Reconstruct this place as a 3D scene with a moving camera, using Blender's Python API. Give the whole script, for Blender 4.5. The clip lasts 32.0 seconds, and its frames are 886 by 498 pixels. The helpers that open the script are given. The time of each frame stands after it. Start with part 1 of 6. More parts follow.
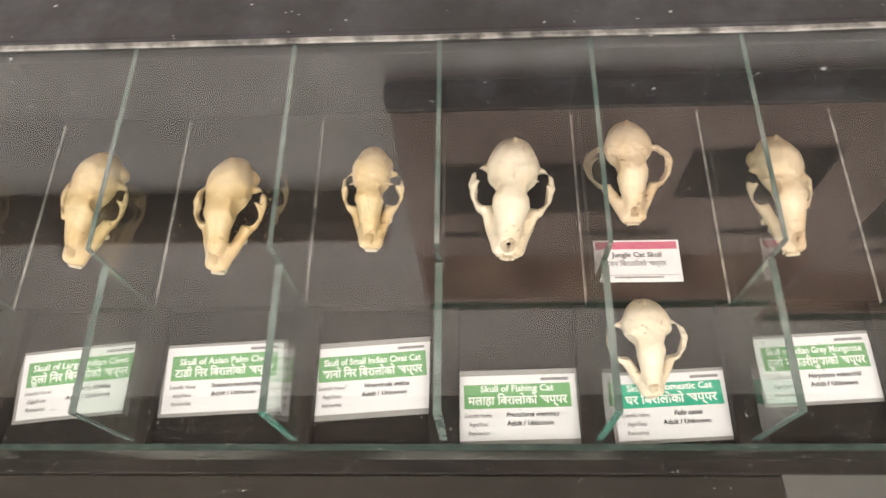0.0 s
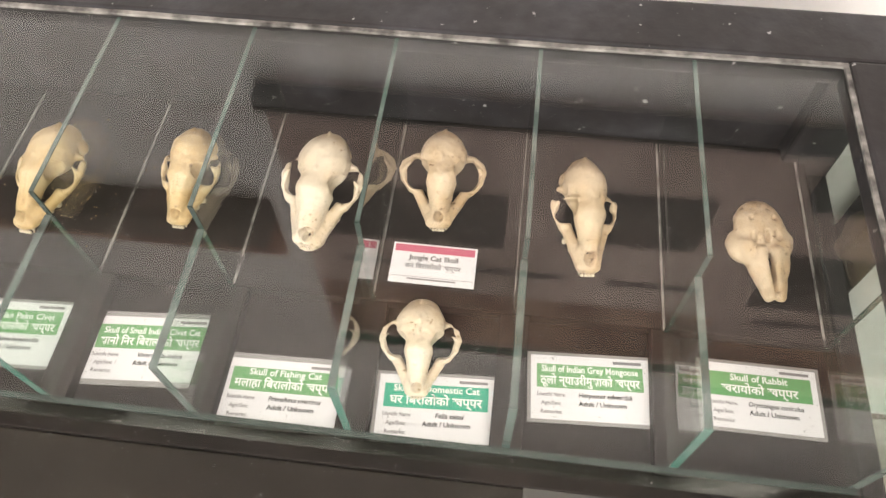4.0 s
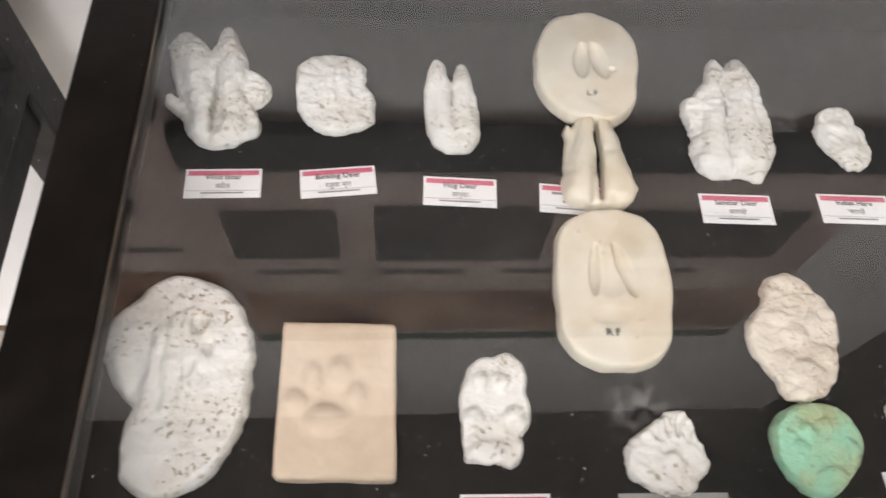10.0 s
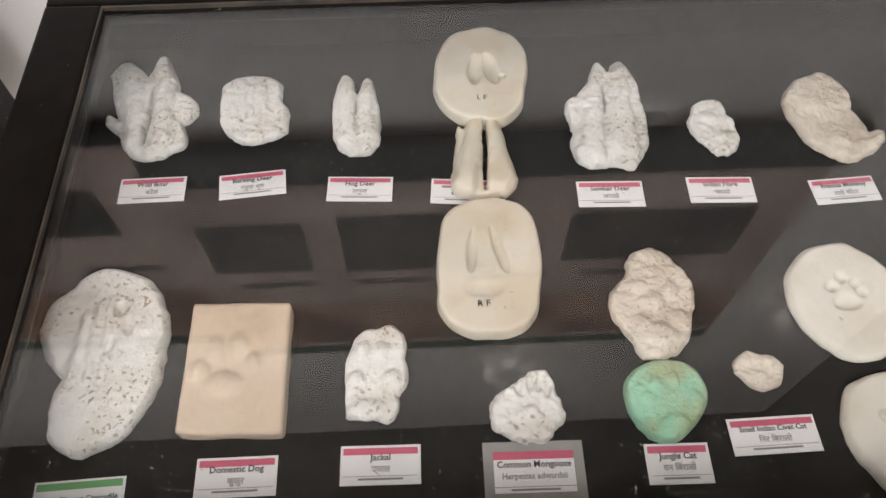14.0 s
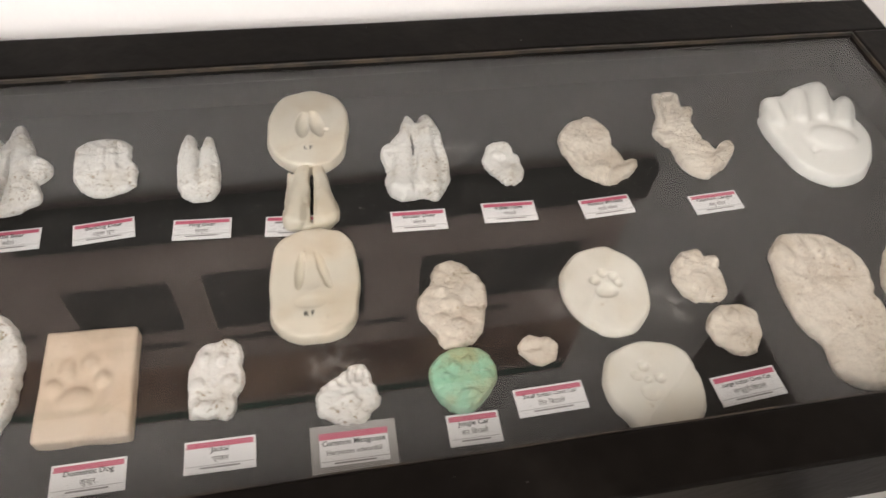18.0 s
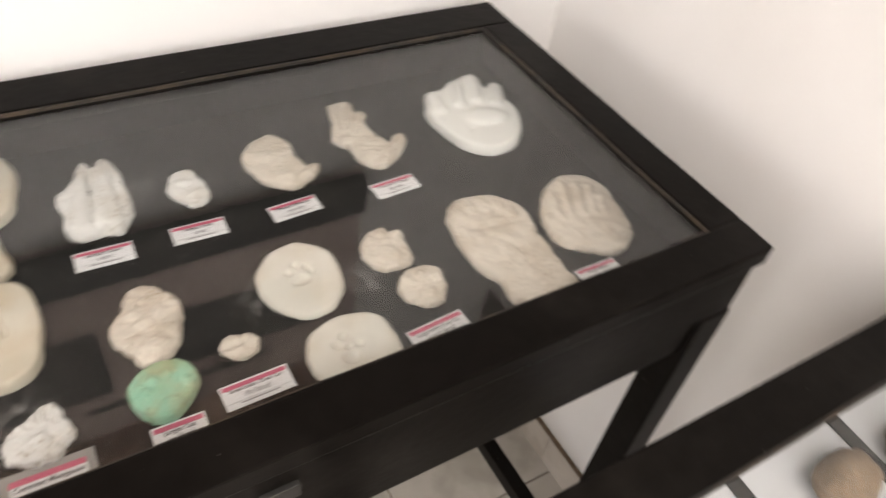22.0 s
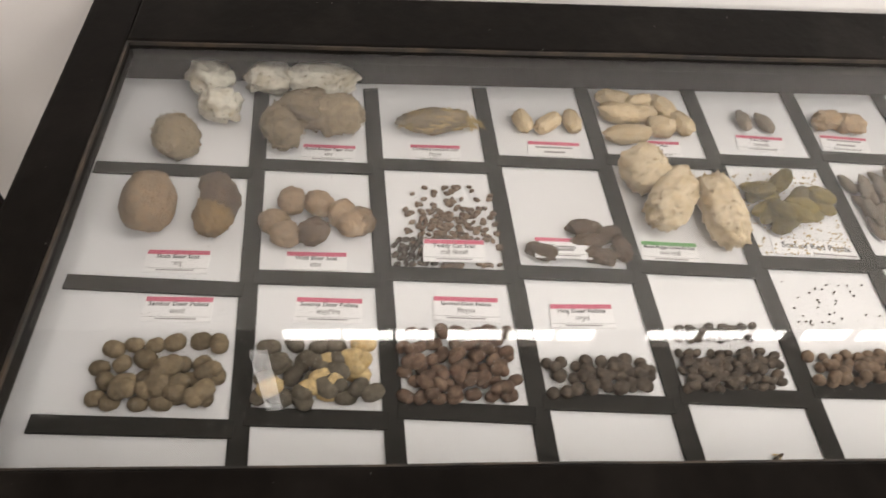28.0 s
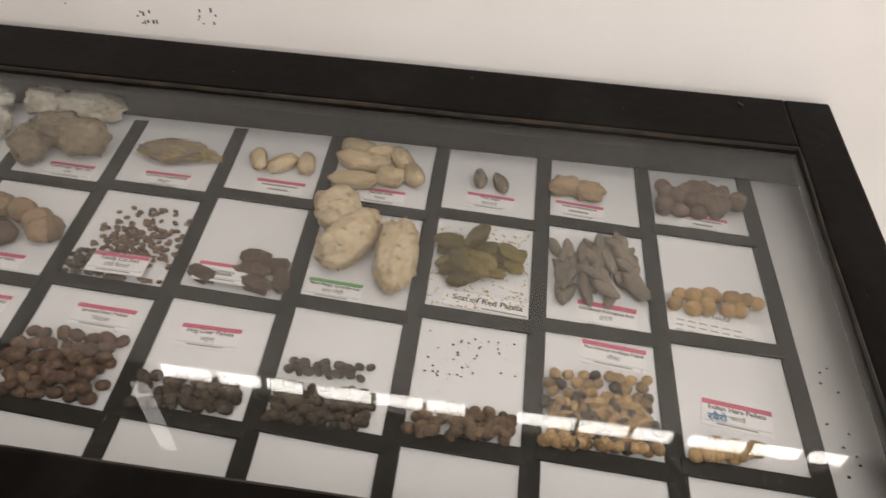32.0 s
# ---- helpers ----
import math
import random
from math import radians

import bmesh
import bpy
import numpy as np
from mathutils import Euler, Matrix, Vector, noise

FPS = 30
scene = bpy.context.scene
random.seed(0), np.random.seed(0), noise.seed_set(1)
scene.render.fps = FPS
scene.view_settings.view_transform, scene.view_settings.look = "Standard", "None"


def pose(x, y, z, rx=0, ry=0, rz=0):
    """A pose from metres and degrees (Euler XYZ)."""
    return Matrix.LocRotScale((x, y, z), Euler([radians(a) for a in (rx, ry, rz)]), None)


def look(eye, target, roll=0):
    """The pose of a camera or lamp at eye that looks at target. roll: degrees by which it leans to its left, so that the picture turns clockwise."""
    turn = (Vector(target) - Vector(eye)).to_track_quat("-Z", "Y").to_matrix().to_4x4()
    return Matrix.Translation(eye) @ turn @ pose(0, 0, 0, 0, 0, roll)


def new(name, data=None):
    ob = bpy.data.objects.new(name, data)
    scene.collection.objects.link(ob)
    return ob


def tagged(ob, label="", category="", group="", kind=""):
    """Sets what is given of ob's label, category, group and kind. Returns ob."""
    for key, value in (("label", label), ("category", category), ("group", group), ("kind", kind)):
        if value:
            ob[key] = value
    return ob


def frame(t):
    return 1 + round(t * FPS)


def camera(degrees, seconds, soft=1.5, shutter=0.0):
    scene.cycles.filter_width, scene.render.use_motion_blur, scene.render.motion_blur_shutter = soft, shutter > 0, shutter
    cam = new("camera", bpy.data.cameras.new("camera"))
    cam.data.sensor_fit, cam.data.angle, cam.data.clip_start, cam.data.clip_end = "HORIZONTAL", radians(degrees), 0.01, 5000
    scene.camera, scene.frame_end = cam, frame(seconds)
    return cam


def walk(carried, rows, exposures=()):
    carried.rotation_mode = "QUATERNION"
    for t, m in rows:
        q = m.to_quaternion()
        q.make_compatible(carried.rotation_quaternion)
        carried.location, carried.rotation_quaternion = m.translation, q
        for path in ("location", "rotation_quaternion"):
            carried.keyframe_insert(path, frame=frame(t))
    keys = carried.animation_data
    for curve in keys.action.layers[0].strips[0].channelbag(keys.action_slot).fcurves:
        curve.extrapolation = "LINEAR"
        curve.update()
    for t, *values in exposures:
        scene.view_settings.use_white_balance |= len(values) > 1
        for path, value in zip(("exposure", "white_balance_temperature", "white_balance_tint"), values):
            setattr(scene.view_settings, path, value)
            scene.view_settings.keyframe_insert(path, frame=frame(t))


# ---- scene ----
cam = camera(62.55, 32.0, shutter=0.5)
PATH = [
    (0.0, (0.0090, 0.0445, 1.5706), (-0.0397, 0.4828, 0.6731), -6.46),
    (0.5, (0.0409, 0.0304, 1.5508), (0.0087, 0.4944, 0.6656), -6.40),
    (1, (0.094, 0.003, 1.523), (0.113, 1.022, -0.198), 2.7),
    (1.5, (0.141, 0.024, 1.554), (0.024, 0.967, -0.206), -3.8),
    (2, (0.164, 0.026, 1.564), (0.041, 1.031, -0.16), -2.6),
    (2.5, (0.187, 0.018, 1.541), (0.065, 1.021, -0.185), -1.8),
    (4.5, (0.226, -0.028, 1.534), (0.056, 1.041, -0.148), -2.2),
    (5, (0.266, -0.063, 1.534), (0.064, 1.034, -0.126), -3.7),
    (5.5, (0.349, -0.058, 1.508), (0.147, 1.011, -0.17), -3.9),
    (6, (0.411, -0.048, 1.504), (0.249, 1.026, -0.175), -2.9),
    (6.5, (0.478, -0.018, 1.501), (0.402, 1.016, -0.209), -1.8),
    (7, (0.52, 0.022, 1.506), (0.576, 1.026, -0.223), 1.8),
    (7.5, (0.593, 0.046, 1.509), (0.681, 0.979, -0.258), 2.3),
    (8, (0.6806, 0.0145, 1.5007), (0.7309, 0.5134, 0.6355), 5.13),
    (8.5, (0.7649, 0.0031, 1.4926), (0.8165, 0.4986, 0.6255), 4.46),
    (9, (0.7951, 0.0106, 1.4964), (0.8738, 0.4996, 0.6277), 5.04),
    (9.5, (0.8144, 0.0167, 1.4857), (0.9062, 0.4911, 0.6102), 7.28),
    (10, (0.8813, -0.0004, 1.4838), (0.957, 0.4736, 0.6065), 7.82),
    (10.5, (0.919, -0.0038, 1.4708), (1.0042, 0.4675, 0.593), 7.5),
    (11, (0.9623, -0.0209, 1.4724), (1.0305, 0.4547, 0.5954), 5.96),
    (11.5, (0.9878, -0.0276, 1.4788), (1.0377, 0.4548, 0.6043), 3.81),
    (12, (1.0023, -0.0336, 1.484), (1.0429, 0.4662, 0.6188), 1.49),
    (12.5, (0.9984, -0.0345, 1.4939), (1.026, 0.4846, 0.6397), 0.02),
    (13, (0.9982, -0.0398, 1.4986), (1.0257, 0.4721, 0.64), -0.59),
    (13.5, (1.0024, -0.0596, 1.5183), (1.026, 0.447, 0.6564), 0.14),
    (15.5, (1.0039, -0.0913, 1.5566), (1.0525, 0.441, 0.7115), 1.43),
    (16, (1.0137, -0.0902, 1.5507), (1.0789, 0.4385, 0.7044), 3.14),
    (16.5, (1.016, -0.0881, 1.5562), (1.121, 0.4369, 0.7116), 6.47),
    (17, (1.0168, -0.1155, 1.5751), (1.1193, 0.4368, 0.7477), 4.06),
    (17.5, (1.024, -0.161, 1.5918), (1.1571, 0.3991, 0.7741), 3.62),
    (18, (1.0692, -0.2026, 1.6105), (1.2373, 0.3813, 0.8163), 7.04),
    (18.5, (1.1043, -0.2148, 1.612), (1.242, 0.3896, 0.8273), 5.21),
    (19, (1.1121, -0.2217, 1.6138), (1.2576, 0.3902, 0.8365), 5.4),
    (19.5, (1.1224, -0.2263, 1.6191), (1.291, 0.3852, 0.8461), 5.45),
    (20, (1.1254, -0.2476, 1.6343), (1.3182, 0.3845, 0.8838), 5.8),
    (20.5, (1.1265, -0.2717, 1.6324), (1.3463, 0.3689, 0.8967), 5.38),
    (21, (1.1316, -0.305, 1.6249), (1.3431, 0.3506, 0.8999), 6.31),
    (21.5, (1.137, -0.318, 1.622), (1.708, 0.924, 0.163), 11.4),
    (22, (1.162, -0.34, 1.597), (2.025, 0.793, 0.193), 9.9),
    (22.5, (1.177, -0.359, 1.594), (2.294, 0.56, 0.212), 6.6),
    (23, (1.186, -0.375, 1.571), (2.439, 0.362, 0.197), 5.1),
    (23.5, (1.204, -0.366, 1.563), (2.485, 0.217, 0.142), 3.5),
    (24, (1.222, -0.391, 1.546), (2.489, 0.073, 0.07), 0.8),
    (24.5, (1.236, -0.418, 1.55), (2.493, -0.086, 0.03), -0.5),
    (25, (1.241, -0.44, 1.555), (2.486, -0.253, 0.001), -0.3),
    (25.5, (1.245, -0.463, 1.554), (2.475, -0.356, -0.019), -0.3),
    (27.5, (1.2477, -0.5231, 1.5639), (1.836, -0.586, 0.7576), 4.94),
    (28, (1.225, -0.545, 1.577), (1.8373, -0.6086, 0.7889), 5.17),
    (28.5, (1.2289, -0.6175, 1.573), (1.8626, -0.6687, 0.8012), 5.49),
    (29, (1.2283, -0.6855, 1.5637), (1.8827, -0.6708, 0.8076), 2.16),
    (29.5, (1.2284, -0.7347, 1.5576), (1.8829, -0.6973, 0.8024), 1.14),
    (30, (1.2215, -0.7734, 1.565), (1.8771, -0.7227, 0.8116), -0.1),
    (30.5, (1.186, -0.8196, 1.571), (1.8572, -0.7525, 0.8328), -0.1),
    (31, (1.1681, -0.8792, 1.5784), (1.8496, -0.8288, 0.8483), 1.33),
    (31.5, (1.1808, -0.9638, 1.5764), (1.8819, -0.8902, 0.867), 2.83),
    (32, (1.193, -1.0243, 1.5602), (1.8927, -0.9455, 0.8501), 2.1),
]
EXPOSURES = [(0.0, 0.54, 6500, 10), (5.0, 0.50, 6500, 10), (6.5, 0.66, 6400, 10), (9.0, 0.42, 6150, 10), (11.0, 0.18, 6050, 10), (13.0, 0.06, 6100, 10), (17.0, 0.03, 6300, 10), (19.0, 0.0, 6400, 10), (23.0, 0.04, 6450, 10),
             (25.0, -0.08, 6500, 10), (28.0, -0.36, 6500, 10), (29.0, -0.74, 6500, 10), (30.0, -0.72, 6550, 10), (31.0, -0.87, 6550, 10), (32.0, -0.92, 6550, 10)]
walk(cam, [(t, look(e, a, r)) for t, e, a, r in PATH], EXPOSURES)

# ---- world and light ----
FLOOR = -0.07
GLASS_1, GLASS_2, GLASS_3 = 1.094, 1.037, 1.043
BED = 0.953
WALL_N, WALL_E, WALL_W, WALL_S, CEIL = 0.605, 2.045, -2.2, -3.2, 2.75

world = bpy.data.worlds.new("sky")
scene.world = world
world.use_nodes = True
sky = world.node_tree.nodes.new("ShaderNodeTexSky")
sky.sky_type, sky.sun_disc = "NISHITA", False
sky.sun_elevation, sky.sun_rotation = radians(50), radians(200)
world.node_tree.links.new(sky.outputs[0], world.node_tree.nodes["Background"].inputs[0])
world.node_tree.nodes["Background"].inputs[1].default_value = 0.12


def area_lamp(name, place, aim, sx, sy, watts, colour):
    data = bpy.data.lights.new(name, "AREA")
    data.shape, data.size, data.size_y, data.energy, data.color = "RECTANGLE", sx, sy, watts, colour
    ob = new(name, data)
    ob.matrix_world = look(place, aim)
    return ob


# soft daylight from tall unseen windows, added behind the visitor to light the cases
area_lamp("window_light_south", (0.3, WALL_S - 0.04, 1.55), (0.3, 0, 1.45), 2.9, 1.8, 38, (1.0, 0.93, 0.88))
area_lamp("window_light_west", (WALL_W - 0.04, -1.6, 1.6), (0.5, -1.3, 1.4), 1.9, 1.6, 46, (1.0, 0.93, 0.88))
# two large flush fill lamps added unseen on the ceiling behind the visitor's head
for lamp_x, lamp_y in ((0.35, -1.0), (0.35, -2.2)):
    area_lamp("ceiling_lamp_light", (lamp_x, lamp_y, CEIL - 0.06), (lamp_x, lamp_y + 0.001, 0), 2.4, 0.9, 44, (1.0, 0.93, 0.88))


# ---- materials ----
def nodes_of(name):
    m = bpy.data.materials.new(name)
    m.use_nodes = True
    return m, m.node_tree, m.node_tree.nodes["Principled BSDF"]


def shader(name, colour, rough=0.6, metal=0.0, grain=0.0, scale=40, bump=0.0, bump_scale=80, specular=0.5, second=None, second_scale=4, mix=0.5, width=0.14, vary=0.0, spots=None, spot_scale=300, spot_at=0.64, patch=0.0):
    m, nt, p = nodes_of(name)
    p.inputs["Roughness"].default_value, p.inputs["Metallic"].default_value = rough, metal
    p.inputs["Specular IOR Level"].default_value = specular
    p.inputs["Base Color"].default_value = (*colour, 1)
    co = nt.nodes.new("ShaderNodeTexCoord")

    def noise_of(size, detail=6):
        n = nt.nodes.new("ShaderNodeTexNoise")
        n.inputs["Scale"].default_value, n.inputs["Detail"].default_value = size, detail
        nt.links.new(co.outputs["Object"], n.inputs["Vector"])
        return n.outputs["Fac"]

    def blend(fac, a, b):
        x = nt.nodes.new("ShaderNodeMix")
        x.data_type = "RGBA"
        nt.links.new(fac, x.inputs["Factor"])
        for socket, value in ((x.inputs["A"], a), (x.inputs["B"], b)):
            if isinstance(value, tuple):
                socket.default_value = (*value, 1)
            else:
                nt.links.new(value, socket)
        return x.outputs["Result"]

    def step(fac, lo, hi):
        mp = nt.nodes.new("ShaderNodeMapRange")
        mp.inputs["From Min"].default_value, mp.inputs["From Max"].default_value = lo, hi
        nt.links.new(fac, mp.inputs["Value"])
        return mp.outputs[0]

    out = colour
    if second:
        out = blend(step(noise_of(second_scale), mix - width, mix + width), out, second)
    if spots:
        pit = step(noise_of(spot_scale, 2), spot_at, spot_at + 0.05)
        if patch:
            both = nt.nodes.new("ShaderNodeMath")
            both.operation = "MULTIPLY"
            nt.links.new(pit, both.inputs[0])
            nt.links.new(step(noise_of(patch, 3), 0.40, 0.58), both.inputs[1])
            pit = both.outputs[0]
        out = blend(pit, out, spots)
    if grain or vary:
        mul = nt.nodes.new("ShaderNodeVectorMath")
        mul.operation = "SCALE"
        if isinstance(out, tuple):
            mul.inputs[0].default_value = out
        else:
            nt.links.new(out, mul.inputs[0])
        mp = nt.nodes.new("ShaderNodeMapRange")
        mp.inputs["From Min"].default_value, mp.inputs["From Max"].default_value = 0.25, 0.75
        mp.inputs["To Min"].default_value, mp.inputs["To Max"].default_value = 1 - grain, 1 + grain * 0.6
        nt.links.new(noise_of(scale, 8), mp.inputs["Value"])
        last = mp.outputs[0]
        if vary:
            info = nt.nodes.new("ShaderNodeObjectInfo")
            geo = nt.nodes.new("ShaderNodeNewGeometry")
            add = nt.nodes.new("ShaderNodeMath")
            nt.links.new(info.outputs["Random"], add.inputs[0])
            nt.links.new(geo.outputs["Random Per Island"], add.inputs[1])
            frac = nt.nodes.new("ShaderNodeMath")
            frac.operation = "FRACT"
            nt.links.new(add.outputs[0], frac.inputs[0])
            vr = nt.nodes.new("ShaderNodeMapRange")
            vr.inputs["To Min"].default_value, vr.inputs["To Max"].default_value = 1 - vary, 1 + vary
            nt.links.new(frac.outputs[0], vr.inputs["Value"])
            mm = nt.nodes.new("ShaderNodeMath")
            mm.operation = "MULTIPLY"
            nt.links.new(last, mm.inputs[0])
            nt.links.new(vr.outputs[0], mm.inputs[1])
            last = mm.outputs[0]
        nt.links.new(last, mul.inputs["Scale"])
        out = mul.outputs[0]
    if not isinstance(out, tuple):
        nt.links.new(out, p.inputs["Base Color"])
    if bump:
        b = nt.nodes.new("ShaderNodeBump")
        b.inputs["Strength"].default_value, b.inputs["Distance"].default_value = bump, 0.002
        height = noise_of(bump_scale)
        if spots and patch:
            sub = nt.nodes.new("ShaderNodeMath")
            sub.operation = "SUBTRACT"
            nt.links.new(height, sub.inputs[0])
            nt.links.new(pit, sub.inputs[1])
            height = sub.outputs[0]
        nt.links.new(height, b.inputs["Height"])
        nt.links.new(b.outputs[0], p.inputs["Normal"])
    return m


def glass_material(name, tint, dust=0.0):
    """Clear sheet glass: each face mirrors by the angle of view and lets the rest through with a faint tint."""
    m = bpy.data.materials.new(name)
    m.use_nodes = True
    nt = m.node_tree
    nt.nodes.remove(nt.nodes["Principled BSDF"])

    def math_node(op, a, b):
        n = nt.nodes.new("ShaderNodeMath")
        n.operation = op
        for k, v in enumerate((a, b)):
            if isinstance(v, (int, float)):
                n.inputs[k].default_value = v
            else:
                nt.links.new(v, n.inputs[k])
        return n.outputs[0]

    def mixed(fac, a, b):
        n = nt.nodes.new("ShaderNodeMixShader")
        nt.links.new(fac, n.inputs[0])
        nt.links.new(a, n.inputs[1])
        nt.links.new(b, n.inputs[2])
        return n.outputs[0]

    clear, gloss = nt.nodes.new("ShaderNodeBsdfTransparent"), nt.nodes.new("ShaderNodeBsdfGlossy")
    clear.inputs["Color"].default_value = (*tint, 1)
    gloss.inputs["Roughness"].default_value = 0.0
    facing = nt.nodes.new("ShaderNodeLayerWeight")
    facing.inputs["Blend"].default_value = 0.5
    fac = math_node("ADD", math_node("MULTIPLY", math_node("POWER", facing.outputs["Facing"], 5.0), 0.95), 0.045)
    out = mixed(fac, clear.outputs[0], gloss.outputs[0])
    if dust:
        d = nt.nodes.new("ShaderNodeBsdfDiffuse")
        d.inputs["Color"].default_value = (0.7, 0.68, 0.62, 1)
        co = nt.nodes.new("ShaderNodeTexCoord")
        total = None
        for size, lo, hi, top in ((6.0, 0.5, 0.8, dust), (420.0, 0.715, 0.78, 0.30)):
            n = nt.nodes.new("ShaderNodeTexNoise")
            n.inputs["Scale"].default_value = size
            n.inputs["Detail"].default_value = 5 if size < 50 else 1
            nt.links.new(co.outputs["Object"], n.inputs["Vector"])
            mp = nt.nodes.new("ShaderNodeMapRange")
            mp.inputs["From Min"].default_value, mp.inputs["From Max"].default_value, mp.inputs["To Max"].default_value = lo, hi, top
            nt.links.new(n.outputs["Fac"], mp.inputs["Value"])
            total = mp.outputs[0] if total is None else math_node("ADD", total, mp.outputs[0])
        out = mixed(total, out, d.outputs[0])
    nt.links.new(out, nt.nodes["Material Output"].inputs["Surface"])
    return m


def glow(name, colour, strength):
    m = bpy.data.materials.new(name)
    m.use_nodes = True
    p = m.node_tree.nodes["Principled BSDF"]
    p.inputs["Base Color"].default_value = (*colour, 1)
    p.inputs["Emission Color"].default_value = (*colour, 1)
    p.inputs["Emission Strength"].default_value = strength
    return m


WALL = shader("painted_wall", (0.87, 0.845, 0.82), 0.75, grain=0.03, scale=3, bump=0.25, bump_scale=60, second=(0.81, 0.775, 0.74), second_scale=1.7, mix=0.62)
UPPER = shader("dark_timber_boards", (0.10, 0.075, 0.06), 0.6, grain=0.3, scale=8)
BLACK = shader("black_painted_wood", (0.0062, 0.0051, 0.0043), 0.30, specular=0.045, grain=0.35, scale=45, bump=0.2, bump_scale=70, second=(0.017, 0.0145, 0.0125), second_scale=6, mix=0.64, spots=(0.26, 0.25, 0.23), spot_scale=170, spot_at=0.765)
CHARCOAL = shader("faded_black_paint", (0.023, 0.0205, 0.0205), 0.5, specular=0.3, grain=0.3, scale=60, bump=0.3, bump_scale=90, second=(0.045, 0.043, 0.047), second_scale=14, mix=0.57, spots=(0.36, 0.35, 0.34), spot_scale=110, spot_at=0.715)
BED_1 = shader("dark_board", (0.0098, 0.0077, 0.0068), 0.6, specular=0.2, grain=0.25, scale=30, second=(0.019, 0.0145, 0.0125), second_scale=9)
# dark board, greyed in colour to carry a bright reflection in the lid glass
FRONT_BOARD = shader("reflection_greyed_board", (0.034, 0.029, 0.024), 0.7, specular=0.2, grain=0.2, scale=25, second=(0.025, 0.021, 0.018), second_scale=8)
BED_2 = shader("black_cloth_board", (0.008, 0.0075, 0.007), 0.8, specular=0.2, grain=0.25, scale=90, second=(0.013, 0.012, 0.011), second_scale=7, spots=(0.2, 0.19, 0.18), spot_scale=300, spot_at=0.775)
PAPER_BED = shader("white_paper", (0.67, 0.665, 0.675), 0.7, grain=0.04, scale=14, second=(0.64, 0.635, 0.64), second_scale=10, mix=0.6, spots=(0.25, 0.2, 0.15), spot_scale=420, spot_at=0.80)
STRIP = shader("dark_grey_felt", (0.017, 0.017, 0.015), 0.8, specular=0.2, grain=0.2, scale=120)
PUTTY = shader("old_putty", (0.30, 0.285, 0.26), 0.85, grain=0.4, scale=120, bump=0.6, bump_scale=150, second=(0.05, 0.046, 0.042), second_scale=50, mix=0.55)
BEADING = shader("varnished_beading", (0.055, 0.038, 0.024), 0.5, grain=0.5, scale=80, second=(0.012, 0.010, 0.008), second_scale=25, mix=0.48)
TILE = shader("marble_tile", (0.50, 0.46, 0.40), 0.25, grain=0.10, scale=12, second=(0.36, 0.33, 0.28), second_scale=4, mix=0.58, width=0.06)
SKIRT = shader("skirting_tile", (0.52, 0.47, 0.41), 0.3, grain=0.12, scale=14, second=(0.40, 0.35, 0.29), second_scale=7, mix=0.6, width=0.05)
GROUT = shader("brown_joint", (0.16, 0.11, 0.07), 0.9, grain=0.3, scale=60)
GLASS = glass_material("case_glass", (0.985, 0.992, 0.985), dust=0.006)
EDGE_GLASS = glass_material("green_glass", (0.95, 0.98, 0.96), dust=0.012)
MILKY_GLASS = glass_material("milky_green_glass", (0.90, 0.955, 0.92), dust=0.07)
STRIP_GLASS = glass_material("smeared_green_glass", (0.84, 0.92, 0.87), dust=0.22)
PALE_EDGE = shader("ground_glass_edge", (0.15, 0.18, 0.165), 0.25, grain=0.45, scale=50, second=(0.06, 0.10, 0.085), second_scale=22)
DARK_EDGE = shader("dark_glass_edge", (0.035, 0.055, 0.047), 0.2, grain=0.4, scale=60)
GREEN_EDGE = shader("cut_glass_edge", (0.05, 0.19, 0.145), 0.15, grain=0.3, scale=60, second=(0.13, 0.21, 0.18), second_scale=25)
BONE = shader("yellowed_bone", (0.60, 0.465, 0.265), 0.45, grain=0.18, scale=60, bump=0.4, bump_scale=200, second=(0.46, 0.30, 0.115), second_scale=26, mix=0.54, width=0.14, spots=(0.22, 0.135, 0.06), spot_scale=260, spot_at=0.63, patch=30)
BONE_PALE = shader("pale_bone", (0.66, 0.575, 0.435), 0.45, grain=0.16, scale=60, bump=0.4, bump_scale=200, second=(0.56, 0.43, 0.265), second_scale=26, mix=0.58, width=0.14, spots=(0.24, 0.16, 0.08), spot_scale=260, spot_at=0.63, patch=30)
BONE_TAN = shader("tan_bone", (0.60, 0.475, 0.32), 0.5, grain=0.2, scale=60, bump=0.4, bump_scale=200, second=(0.43, 0.29, 0.15), second_scale=28, mix=0.55, width=0.14, spots=(0.18, 0.11, 0.05), spot_scale=260, spot_at=0.62, patch=30)
TOOTH = shader("tooth_enamel", (0.60, 0.52, 0.38), 0.35, grain=0.2, scale=120)
PLASTER = shader("white_plaster", (0.71, 0.695, 0.665), 0.85, grain=0.10, scale=160, bump=0.65, bump_scale=260, second=(0.61, 0.575, 0.515), second_scale=24, mix=0.60, width=0.12, spots=(0.37, 0.305, 0.22), spot_scale=280, spot_at=0.605, patch=20)
DISC = shader("smooth_off_white_plaster", (0.66, 0.63, 0.56), 0.8, grain=0.07, scale=60, bump=0.35, bump_scale=160, second=(0.60, 0.55, 0.46), second_scale=20, mix=0.60, width=0.12, spots=(0.45, 0.38, 0.28), spot_scale=260, spot_at=0.66, patch=20)
